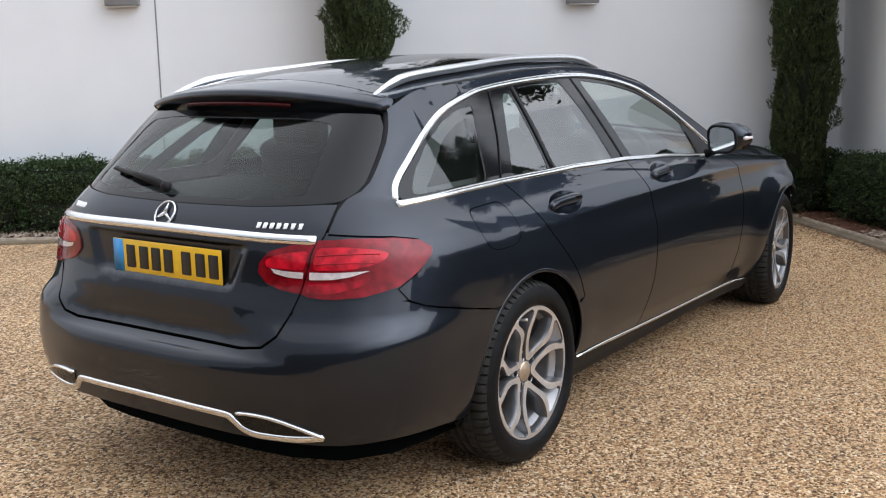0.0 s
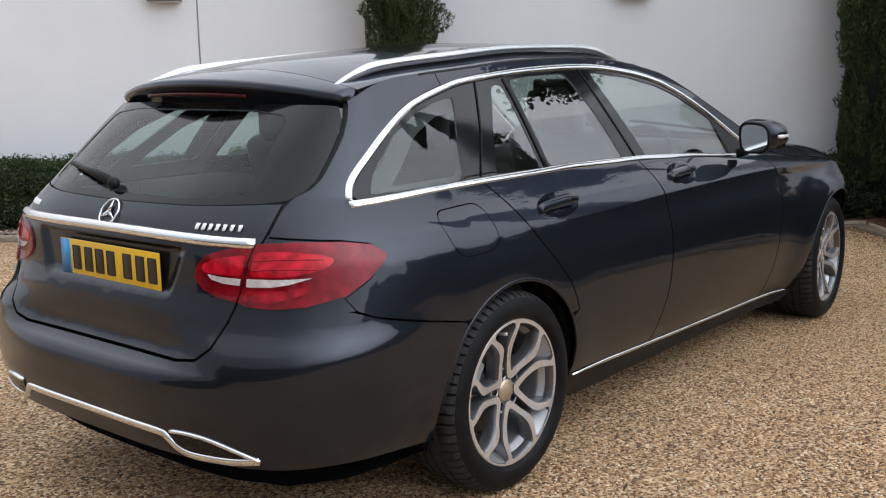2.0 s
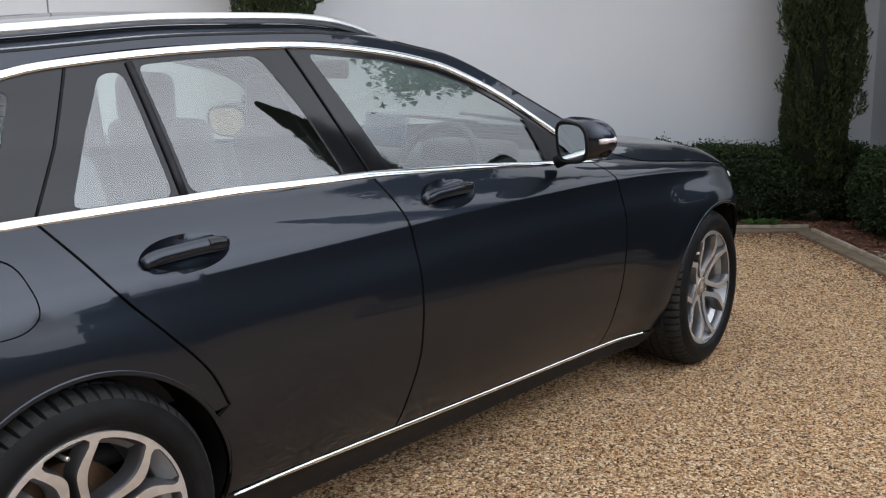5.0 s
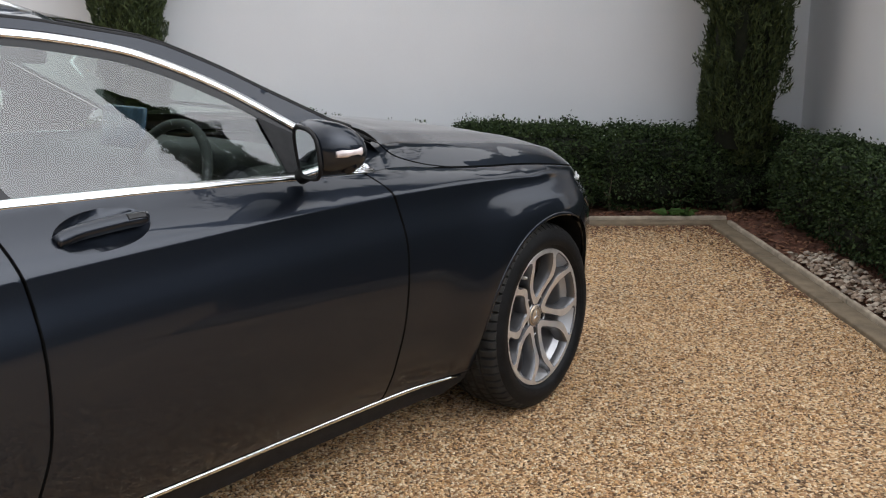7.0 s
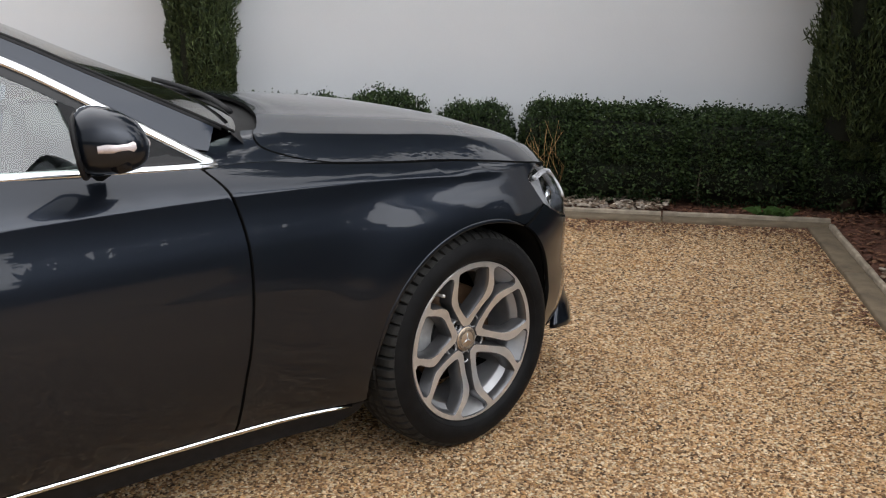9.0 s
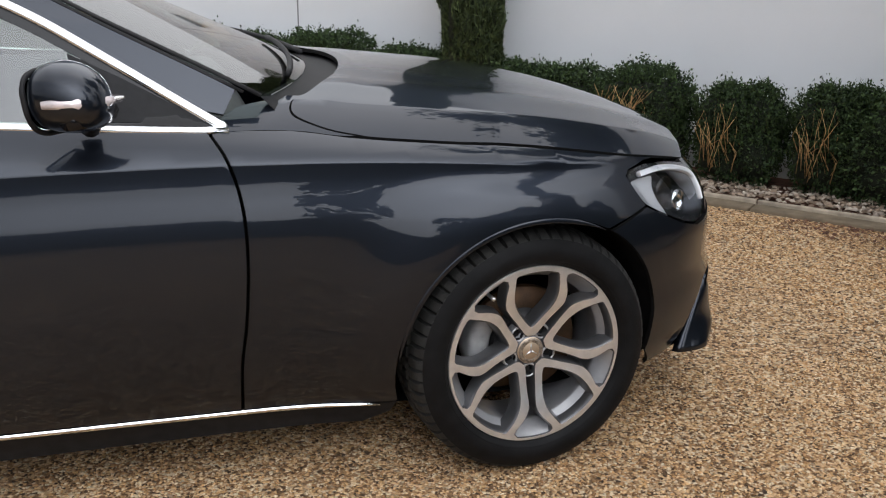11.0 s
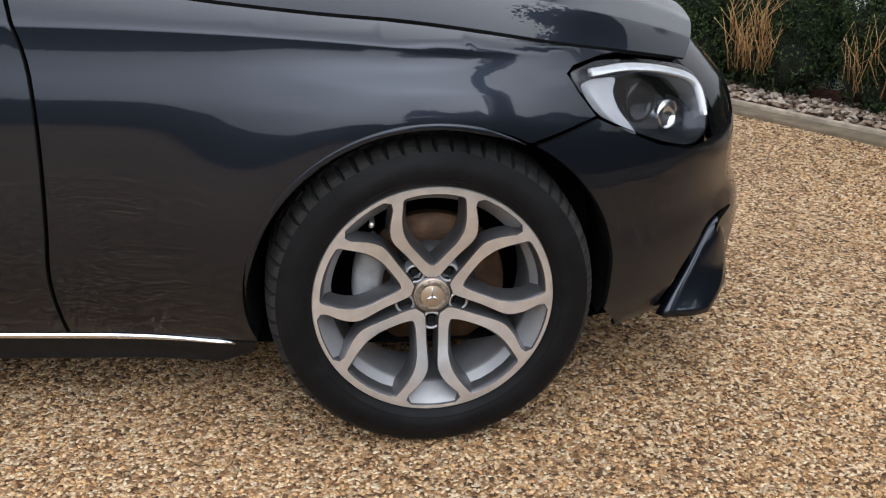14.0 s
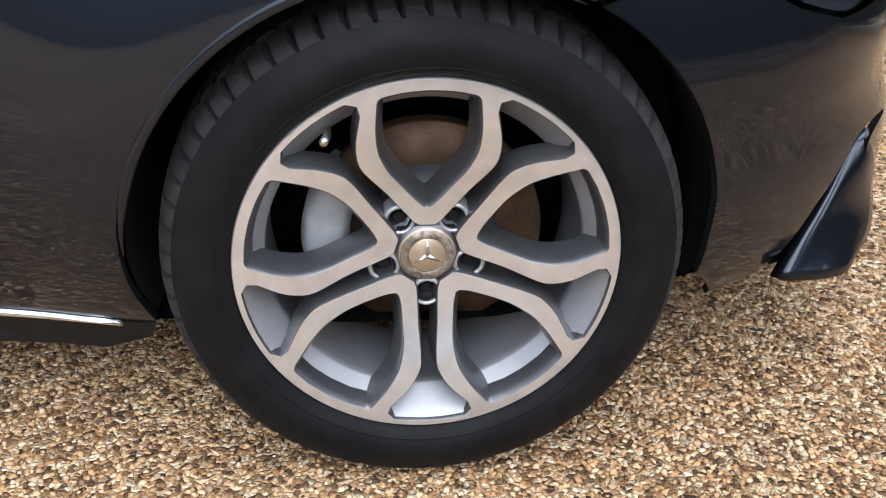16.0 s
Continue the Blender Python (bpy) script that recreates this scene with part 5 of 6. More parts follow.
# roof rails
for sgn in (1, -1):
    pts = []
    xs_ = np.linspace(-0.40, 1.28, 34)
    for i, x in enumerate(xs_):
        e = top(x, 0.13)
        t = i / (len(xs_) - 1)
        lift = 0.024 * min(1, min(t, 1 - t) / 0.1) ** 0.7
        pts.append((e.x, sgn * e.y, e.z + lift - 0.004))
    bm = bmesh.new()
    rings = []
    for i, p in enumerate(pts):
        t = i / (len(pts) - 1)
        hgt, wid = 0.007 + 0.008 * min(1, min(t, 1 - t) / 0.08), 0.005 + 0.010 * min(1, min(t, 1 - t) / 0.1)
        rings.append([bm.verts.new((p[0], p[1] + wid * c, p[2] + hgt * s)) for c, s in ((-1, -1), (-1, 0.3), (-0.6, 0.9), (0, 1), (0.6, 0.9), (1, 0.3), (1, -1))])
    for a, b in zip(rings, rings[1:]):
        for k in range(7):
            bm.faces.new((a[k], a[(k + 1) % 7], b[(k + 1) % 7], b[k]))
    bm.faces.new(rings[0])
    bm.faces.new(rings[-1][::-1])
    bmesh.ops.recalc_face_normals(bm, faces=bm.faces)
    part("roof_rail", bm, SATIN, car, "satin aluminium roof rail")
    ribbon("roof_channel", [(x, (0.13 if sgn == 1 else 1.87) * 0.6) for x in np.linspace(-0.24, 1.22, 30)], scaled(top, 0.6), 0.016, 0.002, BLACK, car)

# ---- tail ----
mid = lambda pts: pts + [(-y, z) for y, z in pts[::-1]]
gate_half = [(-0.0, 0.582), (-0.40, 0.586), (-0.475, 0.596), (-0.525, 0.632), (-0.55, 0.69), (-0.568, 0.745), (-0.596, 0.86), (-0.614, 0.925), (-0.604, 0.985), (-0.600, 1.002)]
glass_half = [(0.0, 0.992), (-0.35, 0.997), (-0.55, 1.006), (-0.600, 1.012), (-0.622, 1.034), (-0.627, 1.06), (-0.617, 1.11), (-0.599, 1.175), (-0.579, 1.222), (-0.552, 1.258), (-0.52, 1.263), (0.0, 1.272)]
recess = tail_pts(rounded([(-0.40, 0.892), (-0.335, 0.735), (0.335, 0.735), (0.40, 0.892)], 0.03))
tailgate = panel("tailgate", tail_pts(gate_half[1:] + [(-0.55, 1.002), (-0.35, 0.993), (0.0, 0.988)] + [(-y, z) for y, z in ([(-0.35, 0.993), (-0.55, 1.002)] + gate_half[1:][::-1])]), skin, 0.03, PAINT, car, holes=[recess])
rg_o = tail_pts(glass_half[:-1] + [(-0.26, 1.27), (0.26, 1.27)] + [(-y, z) for y, z in glass_half[1:-1][::-1]])
rg_in = tail_pts(rounded([(-0.505, 1.03), (-0.44, 1.235), (-0.3, 1.25), (0.3, 1.25), (0.44, 1.235), (0.505, 1.03), (0.3, 1.012), (-0.3, 1.012)], 0.03))
panel("rear_window_border", rg_o, skin, 0.035, GLOSSB, tailgate, thick=0.006, out=-0.002, holes=[rg_in])
rgl = panel("rear_window", rg_in, skin, 0.04, TAILGLASS, tailgate, thick=0.004, out=-0.004)
rgl.visible_shadow = False
# spoiler over the rear window
bm = bmesh.new()
rows = []
for v in np.linspace(0.0, 2.0, 40):
    w = 1 - v
    k = 1 - abs(w) ** 2.2
    a = top(-0.344 - 0.06 * w * w, v)
    tip = Vector((-0.462 - 0.138 * k, a.y * 0.985, 1.284 + 0.050 * k))
    low = tip + Vector((0.008, 0, -0.014 - 0.006 * k))
    under = Vector((-0.43 - 0.085 * k, a.y * 0.965, 1.250 + 0.010 * k))
    bow = a * 0.5 + tip * 0.5 + Vector((0, 0, 0.006))
    rows.append([bm.verts.new(p) for p in (a, a * 0.75 + tip * 0.25 + Vector((0, 0, 0.004)), bow, a * 0.2 + tip * 0.8 + Vector((0, 0, 0.004)), tip, low, under)])
for a, b in zip(rows, rows[1:]):
    for i in range(6):
        bm.faces.new((a[i], a[i + 1], b[i + 1], b[i]))
bm.faces.new(rows[0][::-1])
bm.faces.new(rows[-1])
bmesh.ops.recalc_face_normals(bm, faces=bm.faces)
bmesh.ops.bevel(bm, geom=[e for e in bm.edges if e.calc_face_angle(0) > 0.5], offset=0.005, segments=2, affect="EDGES")
part("roof_spoiler", bm, PAINT, tailgate)
bm = bmesh.new()
pts = [Vector((-0.450 - 0.132 * (1 - abs(1 - v) ** 2.2), 0.56 * (v - 1), 1.256 + 0.040 * (1 - abs(1 - v) ** 2.2))) for v in np.linspace(0.55, 1.45, 20)]
part("brake_light", tube(pts, 0.008, 6, bm=bm), DIMRED, tailgate, "dark red high brake light")

# tail lamps: body part and tailgate part
for sgn, sf, flip in ((1, skin, False), (-1, skin_left, True)):
    split = [(-0.606, 0.905), (-0.598, 0.86), (-0.588, 0.80), (-0.578, 0.752)]
    inner_l = tail_pts([(y + 0.006, z) for y, z in split][::-1] + [(-0.585, 0.900), (-0.52, 0.888), (-0.465, 0.872), (-0.435, 0.838), (-0.43, 0.808), (-0.462, 0.778), (-0.515, 0.760)])
    outer = tail_pts(split + [(-0.60, 0.742), (-0.665, 0.737), (-0.735, 0.742)]) + [(ux(x, z), z) for x, z in [(-0.71, 0.765), (-0.64, 0.805), (-0.585, 0.850), (-0.578, 0.866), (-0.61, 0.890), (-0.68, 0.903)]] + tail_pts([(-0.69, 0.908)])
    tl = panel("tail_lamp", outer, sf, 0.016, DEEPRED, car, thick=0.03, out=0.006, flip=flip, label="red tail lamp with a clear white bar")
    tg = panel("tailgate_lamp", inner_l, sf, 0.016, DEEPRED, tailgate, thick=0.02, out=0.006, flip=flip, label="red inner tail lamp")
    glow_o = tail_pts(rounded([(-0.61, 0.885), (-0.68, 0.886), (-0.745, 0.876), (-0.775, 0.862), (-0.765, 0.84), (-0.70, 0.822), (-0.605, 0.822)], 0.018))
    panel("lamp_glow", glow_o, sf, 0.016, REDLENS, tl, thick=0.002, out=0.0075, flip=flip, label="bright red lens band")
    glow_i = tail_pts(rounded([(-0.588, 0.878), (-0.50, 0.866), (-0.455, 0.846), (-0.46, 0.825), (-0.582, 0.822)], 0.015))
    panel("lamp_glow", glow_i, sf, 0.016, REDLENS, tg, thick=0.002, out=0.0075, flip=flip, label="bright red lens band")
    low_o = tail_pts(rounded([(-0.595, 0.782), (-0.70, 0.788), (-0.75, 0.80), (-0.735, 0.775), (-0.66, 0.752), (-0.59, 0.755)], 0.012))
    panel("lamp_glow", low_o, sf, 0.016, MIDRED, tl, thick=0.002, out=0.0075, flip=flip)
    for z0, e0 in ((0.862, -0.755), (0.838, -0.75)):
        ribbon("lens_rib", tail_pts([(y, z0 - 0.004 * math.sin((y + 0.61) * 20)) for y in np.linspace(-0.612, e0, 12)]), sf, 0.005, 0.0105, MIDRED, tl, flip=flip)
    bar_o = tail_pts([(-0.598, 0.816), (-0.67, 0.815), (-0.742, 0.818), (-0.70, 0.802), (-0.66, 0.795), (-0.598, 0.794)])
    panel("white_lamp_bar", bar_o, sf, 0.012, WHITELENS, tl, thick=0.003, out=0.009, flip=flip)
    bar_i = tail_pts([(-0.478, 0.822), (-0.52, 0.817), (-0.58, 0.815), (-0.578, 0.797), (-0.53, 0.800), (-0.49, 0.809)])
    panel("white_lamp_bar", bar_i, sf, 0.012, WHITELENS, tg, thick=0.003, out=0.009, flip=flip)

for sgn, sf, flip in ((1, skin, False), (-1, skin_left, True)):
    panel("lamp_surround", [(ux(-0.50, 0.745), 0.745), (ux(-0.42, 0.93), 0.93), (uy(-0.60, 0.94), 0.94), (uy(-0.50, 0.80), 0.80), (uy(-0.50, 0.70), 0.70), (uy(-0.70, 0.70), 0.70)], sf, 0.03, PAINT, car, thick=0, out=-0.006, flip=flip)

# bright bar, badge shapes, plate
ribbon("chrome_bar", [(uy(y, 0.915 - 0.03 * (y / 0.6) ** 2 * 0.3), 0.915 - 0.03 * (y / 0.6) ** 2 * 0.3) for y in np.linspace(-0.60, 0.60, 40)], skin, 0.032, 0.014, CHROME, tailgate, label="broad chrome bar above the number plate")


def sunk(u, z):
    """The plate's dished field in the tailgate."""
    p = skin(u, z)
    lim = 0.335 + 0.065 * (z - 0.735) / 0.157
    f = [min(1.0, max(0.0, v)) for v in ((lim - abs(p.y)) / 0.05, (z - 0.735) / 0.03, (0.892 - z) / 0.02)]
    f = [v * v * (3 - 2 * v) for v in f]
    return p + Vector((0.015 * f[0] * f[1] * f[2], 0, 0))


panel("plate_recess", recess, sunk, 0.011, PAINT, tailgate, thick=0.0)


def tail_point(y, z, o=0.0):
    return skin(uy(y, z), z) + Vector((-o, 0, 0))


plate = new("number_plate", None)
plate.parent = tailgate
px = tail_point(0, 0.80).x + 0.004
pl = part("plate", box((0.004, 0.52, 0.111), (px, -0.026, 0.808), 0.003), YELLOW, tailgate, "yellow rear number plate with black bars")
bpy.data.objects.remove(plate)
part("blue_band", box((0.002, 0.05, 0.107), (px - 0.0022, 0.208, 0.808), 0), BLUE, pl)
for i, yy in enumerate((0.17, 0.105, 0.045, -0.015, -0.10, -0.165, -0.225)):
    part("plate_bar", box((0.002, 0.042, 0.075), (px - 0.0022, yy - 0.026, 0.808), 0.003), INK, pl)
star = bmesh.new()
c = tail_point(0, 0.957, 0.006)
tilt = pose(c.x, 0, c.z, 0, 33, 0)
tube([(0, 0.043 * math.cos(a), 0.043 * math.sin(a)) for a in np.linspace(0, 2 * math.pi, 28)[:-1]], 0.0035, 6, True, star)
for a in (90, 210, 330):
    a = radians(a)
    tube([(0, 0, 0), (-0.001, 0.04 * math.cos(a), 0.04 * math.sin(a))], [0.008, 0.0015], 6, bm=star)
bmesh.ops.transform(star, matrix=tilt, verts=star.verts)
part("round_badge", star, CHROME, tailgate, "round chrome badge shape")
for y0, n, z0 in ((-0.405, 7, 0.945), (0.535, 4, 0.950)):
    for i in range(n):
        y = y0 - i * 0.0225
        p = tail_point(y, z0, 0.002)
        part("badge_bar", box((0.003, 0.017, 0.020), p, 0.002, turn=pose(0, 0, 0, 0, 33, 0)), CHROME, tailgate)
# wiper
a, b = tail_point(0.05, 1.035, 0.02), tail_point(0.40, 1.075, 0.02)
part("wiper_arm", tube([a, a * 0.6 + b * 0.4 + Vector((-0.015, 0, 0.012)), b], [0.016, 0.012, 0.006], 8), BLACK, tailgate)
b2 = tail_point(0.12, 1.05, 0.012)
part("wiper_blade", tube([b2, b + Vector((0.008, 0, 0))], 0.007, 6), RUBBER, tailgate)
bm = bmesh.new()
bmesh.ops.create_uvsphere(bm, u_segments=14, v_segments=10, radius=0.019)
bmesh.ops.translate(bm, vec=a, verts=bm.verts)
part("wiper_cap", bm, BLACK, tailgate)

# rear bumper
bump_half = [(ux(-0.285, 0.612), 0.612), (ux(-0.30, 0.619), 0.619), (ux(-0.45, 0.650), 0.650), (ux(-0.58, 0.679), 0.679), (ux(-0.64, 0.694), 0.694), (ux(-0.70, 0.718), 0.718), (uy(-0.74, 0.735), 0.735), (uy(-0.66, 0.731), 0.731), (uy(-0.585, 0.737), 0.737), (uy(-0.557, 0.69), 0.69), (uy(-0.533, 0.628), 0.628), (uy(-0.48, 0.589), 0.589), (uy(-0.40, 0.578), 0.578)]
low_half = [(uy(-0.42, 0.308), 0.308), (uy(-0.60, 0.306), 0.306), (uy(-0.78, 0.300), 0.300), (ux(-0.60, 0.285), 0.285), (ux(-0.375, 0.262), 0.262)] + [(ux(x, z), z) for x, z in arc(AX, ARCH, 198, 134, 12)]
other = lambda pts: [(2 * REAR - u, z) for u, z in pts]
bump = bump_half + other(bump_half)[::-1] + other(low_half)[::-1] + low_half
ledge = [[(u, z) for u in np.linspace(REAR - 1.0, REAR + 1.0, 90)] for z in (0.505, 0.525, 0.543, 0.560, 0.576, 0.592)]
rb = panel("rear_bumper", bump, skin, 0.022, PAINT, car, lines=ledge)
# lower apron and bright trim
apron = tail_pts([(-0.40, 0.312), (0.40, 0.312), (0.62, 0.31), (0.76, 0.30), (0.70, 0.285), (0.3, 0.275), (-0.3, 0.275), (-0.70, 0.285), (-0.76, 0.30), (-0.62, 0.31)])
panel("apron", apron, lambda a, b: skin(a, b) + Vector((0.05, 0, 0)), 0.04, BLACK, rb, label="black lower bumper apron")
line = [(0.668, 0.332), (0.60, 0.323), (0.513, 0.320), (0.445, 0.322), (0.405, 0.336), (0.376, 0.362), (0.345, 0.374), (0.2, 0.377), (0, 0.378)]
line = line + [(-y, z) for y, z in line[::-1][1:]]
ribbon("chrome_bumper_trim", tail_pts(spline(line, 6)), skin, 0.024, 0.008, CHROME, rb, label="chrome trim strip along the lower bumper")
for sgn in (1, -1):
    loop = [(sgn * -0.40, 0.388), (sgn * -0.47, 0.390), (sgn * -0.541, 0.382), (sgn * -0.619, 0.358), (sgn * -0.672, 0.333)]
    ribbon("exhaust_trim", tail_pts(spline(loop, 6)), skin, 0.012, 0.010, CHROME, rb, flip=False)
    panel("exhaust_recess", tail_pts([(sgn * y, z) for y, z in [(-0.395, 0.384), (-0.47, 0.386), (-0.54, 0.377), (-0.61, 0.354), (-0.650, 0.336), (-0.59, 0.330), (-0.50, 0.328), (-0.43, 0.332), (-0.405, 0.35)]][::sgn]), skin, 0.03, GLOSSB, rb, thick=0.0, out=0.003)

# front bumper and grille
fb_half = [(ux(x, z), z) for x, z in [(3.030, 0.652), (3.149, 0.690), (3.195, 0.667), (3.29, 0.620), (3.38, 0.589), (3.44, 0.588), (3.50, 0.592)]] + [(FRONT - 0.36, 0.60), (FRONT - 0.34, 0.66)]
fl_half = [(FRONT - 0.2, 0.17), (FRONT - 0.5, 0.165), (ux(3.40, 0.16), 0.16), (ux(3.245, 0.185), 0.185), (ux(3.205, 0.26), 0.26)] + [(ux(x, z), z) for x, z in arc(AXF, ARCH, 10, 60, 10)]
oth = lambda pts: [(2 * FRONT - u, z) for u, z in pts]
grille = [(FRONT - 0.30, 0.64), (FRONT + 0.30, 0.64), (FRONT + 0.33, 0.55), (FRONT + 0.27, 0.46), (FRONT - 0.27, 0.46), (FRONT - 0.33, 0.55)]
intake = rounded([(FRONT - 0.46, 0.30), (FRONT - 0.42, 0.215), (FRONT + 0.42, 0.215), (FRONT + 0.46, 0.30), (FRONT + 0.40, 0.34), (FRONT - 0.40, 0.34)], 0.02)
vent_r = spline([(ux(x, z), z) for x, z in [(3.345, 0.218), (3.352, 0.25), (3.385, 0.312), (3.42, 0.360), (3.452, 0.400), (3.50, 0.408), (3.55, 0.396)]] + [(FRONT - 0.54, 0.38), (FRONT - 0.54, 0.30), (FRONT - 0.58, 0.222)], 5, True)
fbp = panel("front_bumper", fb_half + oth(fb_half)[::-1] + oth(fl_half)[::-1] + fl_half, skin, 0.03, PAINT, car, holes=[rounded(grille, 0.03), intake, vent_r, [(2 * FRONT - u, z) for u, z in vent_r]])
for sgn, sf, flip in ((1, skin, False), (-1, skin_left, True)):
    shade = [(ux(3.30, 0.19), 0.19), (ux(3.30, 0.46), 0.46), (FRONT - 0.44, 0.46), (FRONT - 0.48, 0.20)]
    panel("bumper_intake", shade, sf, 0.03, BLACK, fbp, thick=0.0, out=-0.06, flip=flip, label="black air intake")
    # a curved blade standing off the intake's outer edge
    inner_e = spline([(3.484, 0.545, 0.388), (3.458, 0.580, 0.345), (3.430, 0.607, 0.300), (3.395, 0.632, 0.250), (3.362, 0.656, 0.198)], 4)
    outer_e = spline([(3.494, 0.538, 0.392), (3.524, 0.520, 0.345), (3.534, 0.518, 0.285), (3.522, 0.560, 0.235), (3.470, 0.620, 0.192)], 4)
    bm = bmesh.new()
    front, backs = [], []
    for a, b in zip(inner_e, outer_e):
        a, b = Vector((a[0], -sgn * a[1] * 1.03, a[2])), Vector((b[0], -sgn * b[1] * 1.03, b[2]))
        row = [a.lerp(b, t) + Vector((0.6, -0.8 * sgn, 0)) * (0.012 * math.sin(math.pi * min(1.0, t * 0.9))) for t in np.linspace(0, 1, 10)]
        front.append([bm.verts.new(p) for p in row])
        backs.append([bm.verts.new(p + Vector((-0.016, 0.012 * sgn, 0.002))) for p in row])
    for g, way in ((front, 1), (backs, -1)):
        for r0, r1 in zip(g, g[1:]):
            for k in range(9):
                bm.faces.new((r0[k], r0[k + 1], r1[k + 1], r1[k])[::way])
    ring = lambda g: g[0] + [row[-1] for row in g[1:]] + g[-1][-2::-1] + [row[0] for row in g[-2:0:-1]]
    fr, bk = ring(front), ring(backs)
    for k in range(len(fr)):
        bm.faces.new((fr[k], bk[k], bk[(k + 1) % len(bk)], fr[(k + 1) % len(fr)]))
    bmesh.ops.recalc_face_normals(bm, faces=bm.faces)
    part("bumper_blade", bm, PAINT, fbp, "glossy curved blade at the bumper corner")
dark_in = lambda a, b: skin(a, b) + Vector((-0.03, 0, 0))
panel("grille", [(FRONT - 0.36, 0.70), (FRONT + 0.36, 0.70), (FRONT + 0.38, 0.45), (FRONT - 0.38, 0.45)], dark_in, 0.05, BLACK, fbp, thick=0)
for z in (0.50, 0.545, 0.59):
    ribbon("grille_slat", dense([(FRONT - 0.30, z), (FRONT + 0.30, z)], 0.05, False), lambda a, b: skin(a, b) + Vector((-0.012, 0, 0)), 0.016, 0.008, SATIN, fbp)
panel("intake_mesh", [(FRONT - 0.6, 0.36), (FRONT + 0.6, 0.36), (FRONT + 0.6, 0.2), (FRONT - 0.6, 0.2)], dark_in, 0.06, BLACK, fbp, thick=0)
panel("nose_panel", [(FRONT - 0.535, 0.58), (FRONT - 0.40, 0.585), (FRONT - 0.36, 0.64), (FRONT - 0.34, 0.645), (FRONT + 0.34, 0.645), (FRONT + 0.36, 0.64), (FRONT + 0.40, 0.585), (FRONT + 0.535, 0.58), (FRONT + 0.555, 0.76), (FRONT - 0.555, 0.76)], lambda a, b: skin(a, b) + Vector((-0.004, 0, 0)), 0.04, GLOSSB, fbp)

# mirrors
for sgn in (1, -1):
    bm = bmesh.new()
    bmesh.ops.create_uvsphere(bm, u_segments=28, v_segments=18, radius=1)
    for v in bm.verts:
        q = v.co
        kk = (abs(q.x) ** 2.3 + abs(q.y) ** 2.9 + abs(q.z) ** 2.3) ** (-1 / 2.4)
        q = q * kk
        x = q.x * (0.098 if q.x > 0 else 0.072)
        v.co = Vector((x + 0.02 * q.y, q.y * 0.098, q.z * (0.078 if q.z > 0 else 0.068) * (1 - 0.14 * q.y) + 0.006 * q.y - 0.16 * max(0.0, x)))
    bmesh.ops.bisect_plane(bm, geom=bm.verts[:] + bm.edges[:] + bm.faces[:], plane_co=(-0.035, 0, 0), plane_no=(-1, 0, 0), clear_outer=True)
    bmesh.ops.holes_fill(bm, edges=bm.edges[:])
    mir = part("door_mirror", bm, PAINT, car, "dark door mirror with a turn signal strip")
    mir.matrix_local = pose(1.772, -sgn * 0.912, 1.038, 0, -7, sgn * -24) @ Matrix.Diagonal((1, -sgn, 1, 1))
    bm = bmesh.new()
    sq = lambda v: math.copysign(abs(v) ** 0.6, v)
    pts = [(0.0, 0.080 * sq(math.cos(a)), 0.058 * sq(math.sin(a)) * (1 - 0.14 * math.cos(a)) + 0.006 * math.cos(a)) for a in np.linspace(0, 2 * math.pi, 40)[:-1]]
    bm.faces.new([bm.verts.new(p) for p in pts])
    gl = part("mirror_glass", bm, MIRROR, mir, smooth=False)
    gl.location = (-0.0375, 0, 0)
    bm = tube([(-0.036, 0.090 * sq(math.cos(a)), 0.065 * sq(math.sin(a)) * (1 - 0.14 * math.cos(a)) + 0.006 * math.cos(a)) for a in np.linspace(0, 2 * math.pi, 48)[:-1]], 0.006, 6, True)
    part("mirror_rim", bm, BLACK, mir)
    part("turn_signal", tube([(0.086, -0.075, -0.018), (0.092, 0.02, -0.012), (0.068, 0.080, -0.004), (0.005, 0.101, 0.002)], [0.007, 0.014, 0.015, 0.008], 8), WHITELENS, mir)
    part("lower_shell", tube([(0.052, -0.08, -0.040), (0.060, 0.0, -0.042), (0.038, 0.08, -0.036)], [0.021, 0.027, 0.021], 8), GLOSSB, mir)
    arm = tube([(1.81, -sgn * 0.79, 0.955), (1.815, -sgn * 0.83, 0.97), (1.80, -sgn * 0.865, 0.995)], [0.022, 0.02, 0.016], 10)
    part("mirror_stalk", arm, BLACK, car)
    tri = [(1.80, 0.962), (2.07, 0.945), (1.99, 0.99), (1.88, 1.05), (1.77, 1.105)]
    panel("mirror_corner", tri, skin if sgn == 1 else skin_left, 0.03, BLACK, car, thick=0.003, out=0.0, flip=sgn < 0)

# ---- wheels ----
def wheel_at(x, sgn, turn):
    root = new("wheel")
    root.parent = car
    root.matrix_local = pose(x, -sgn * 0.865, 0.329, 0, 0, 4.5 if x > 1 else 0) @ Matrix.Diagonal((1, sgn, 1, 1)) @ Matrix.Rotation(radians(turn), 4, "Y")
    return root




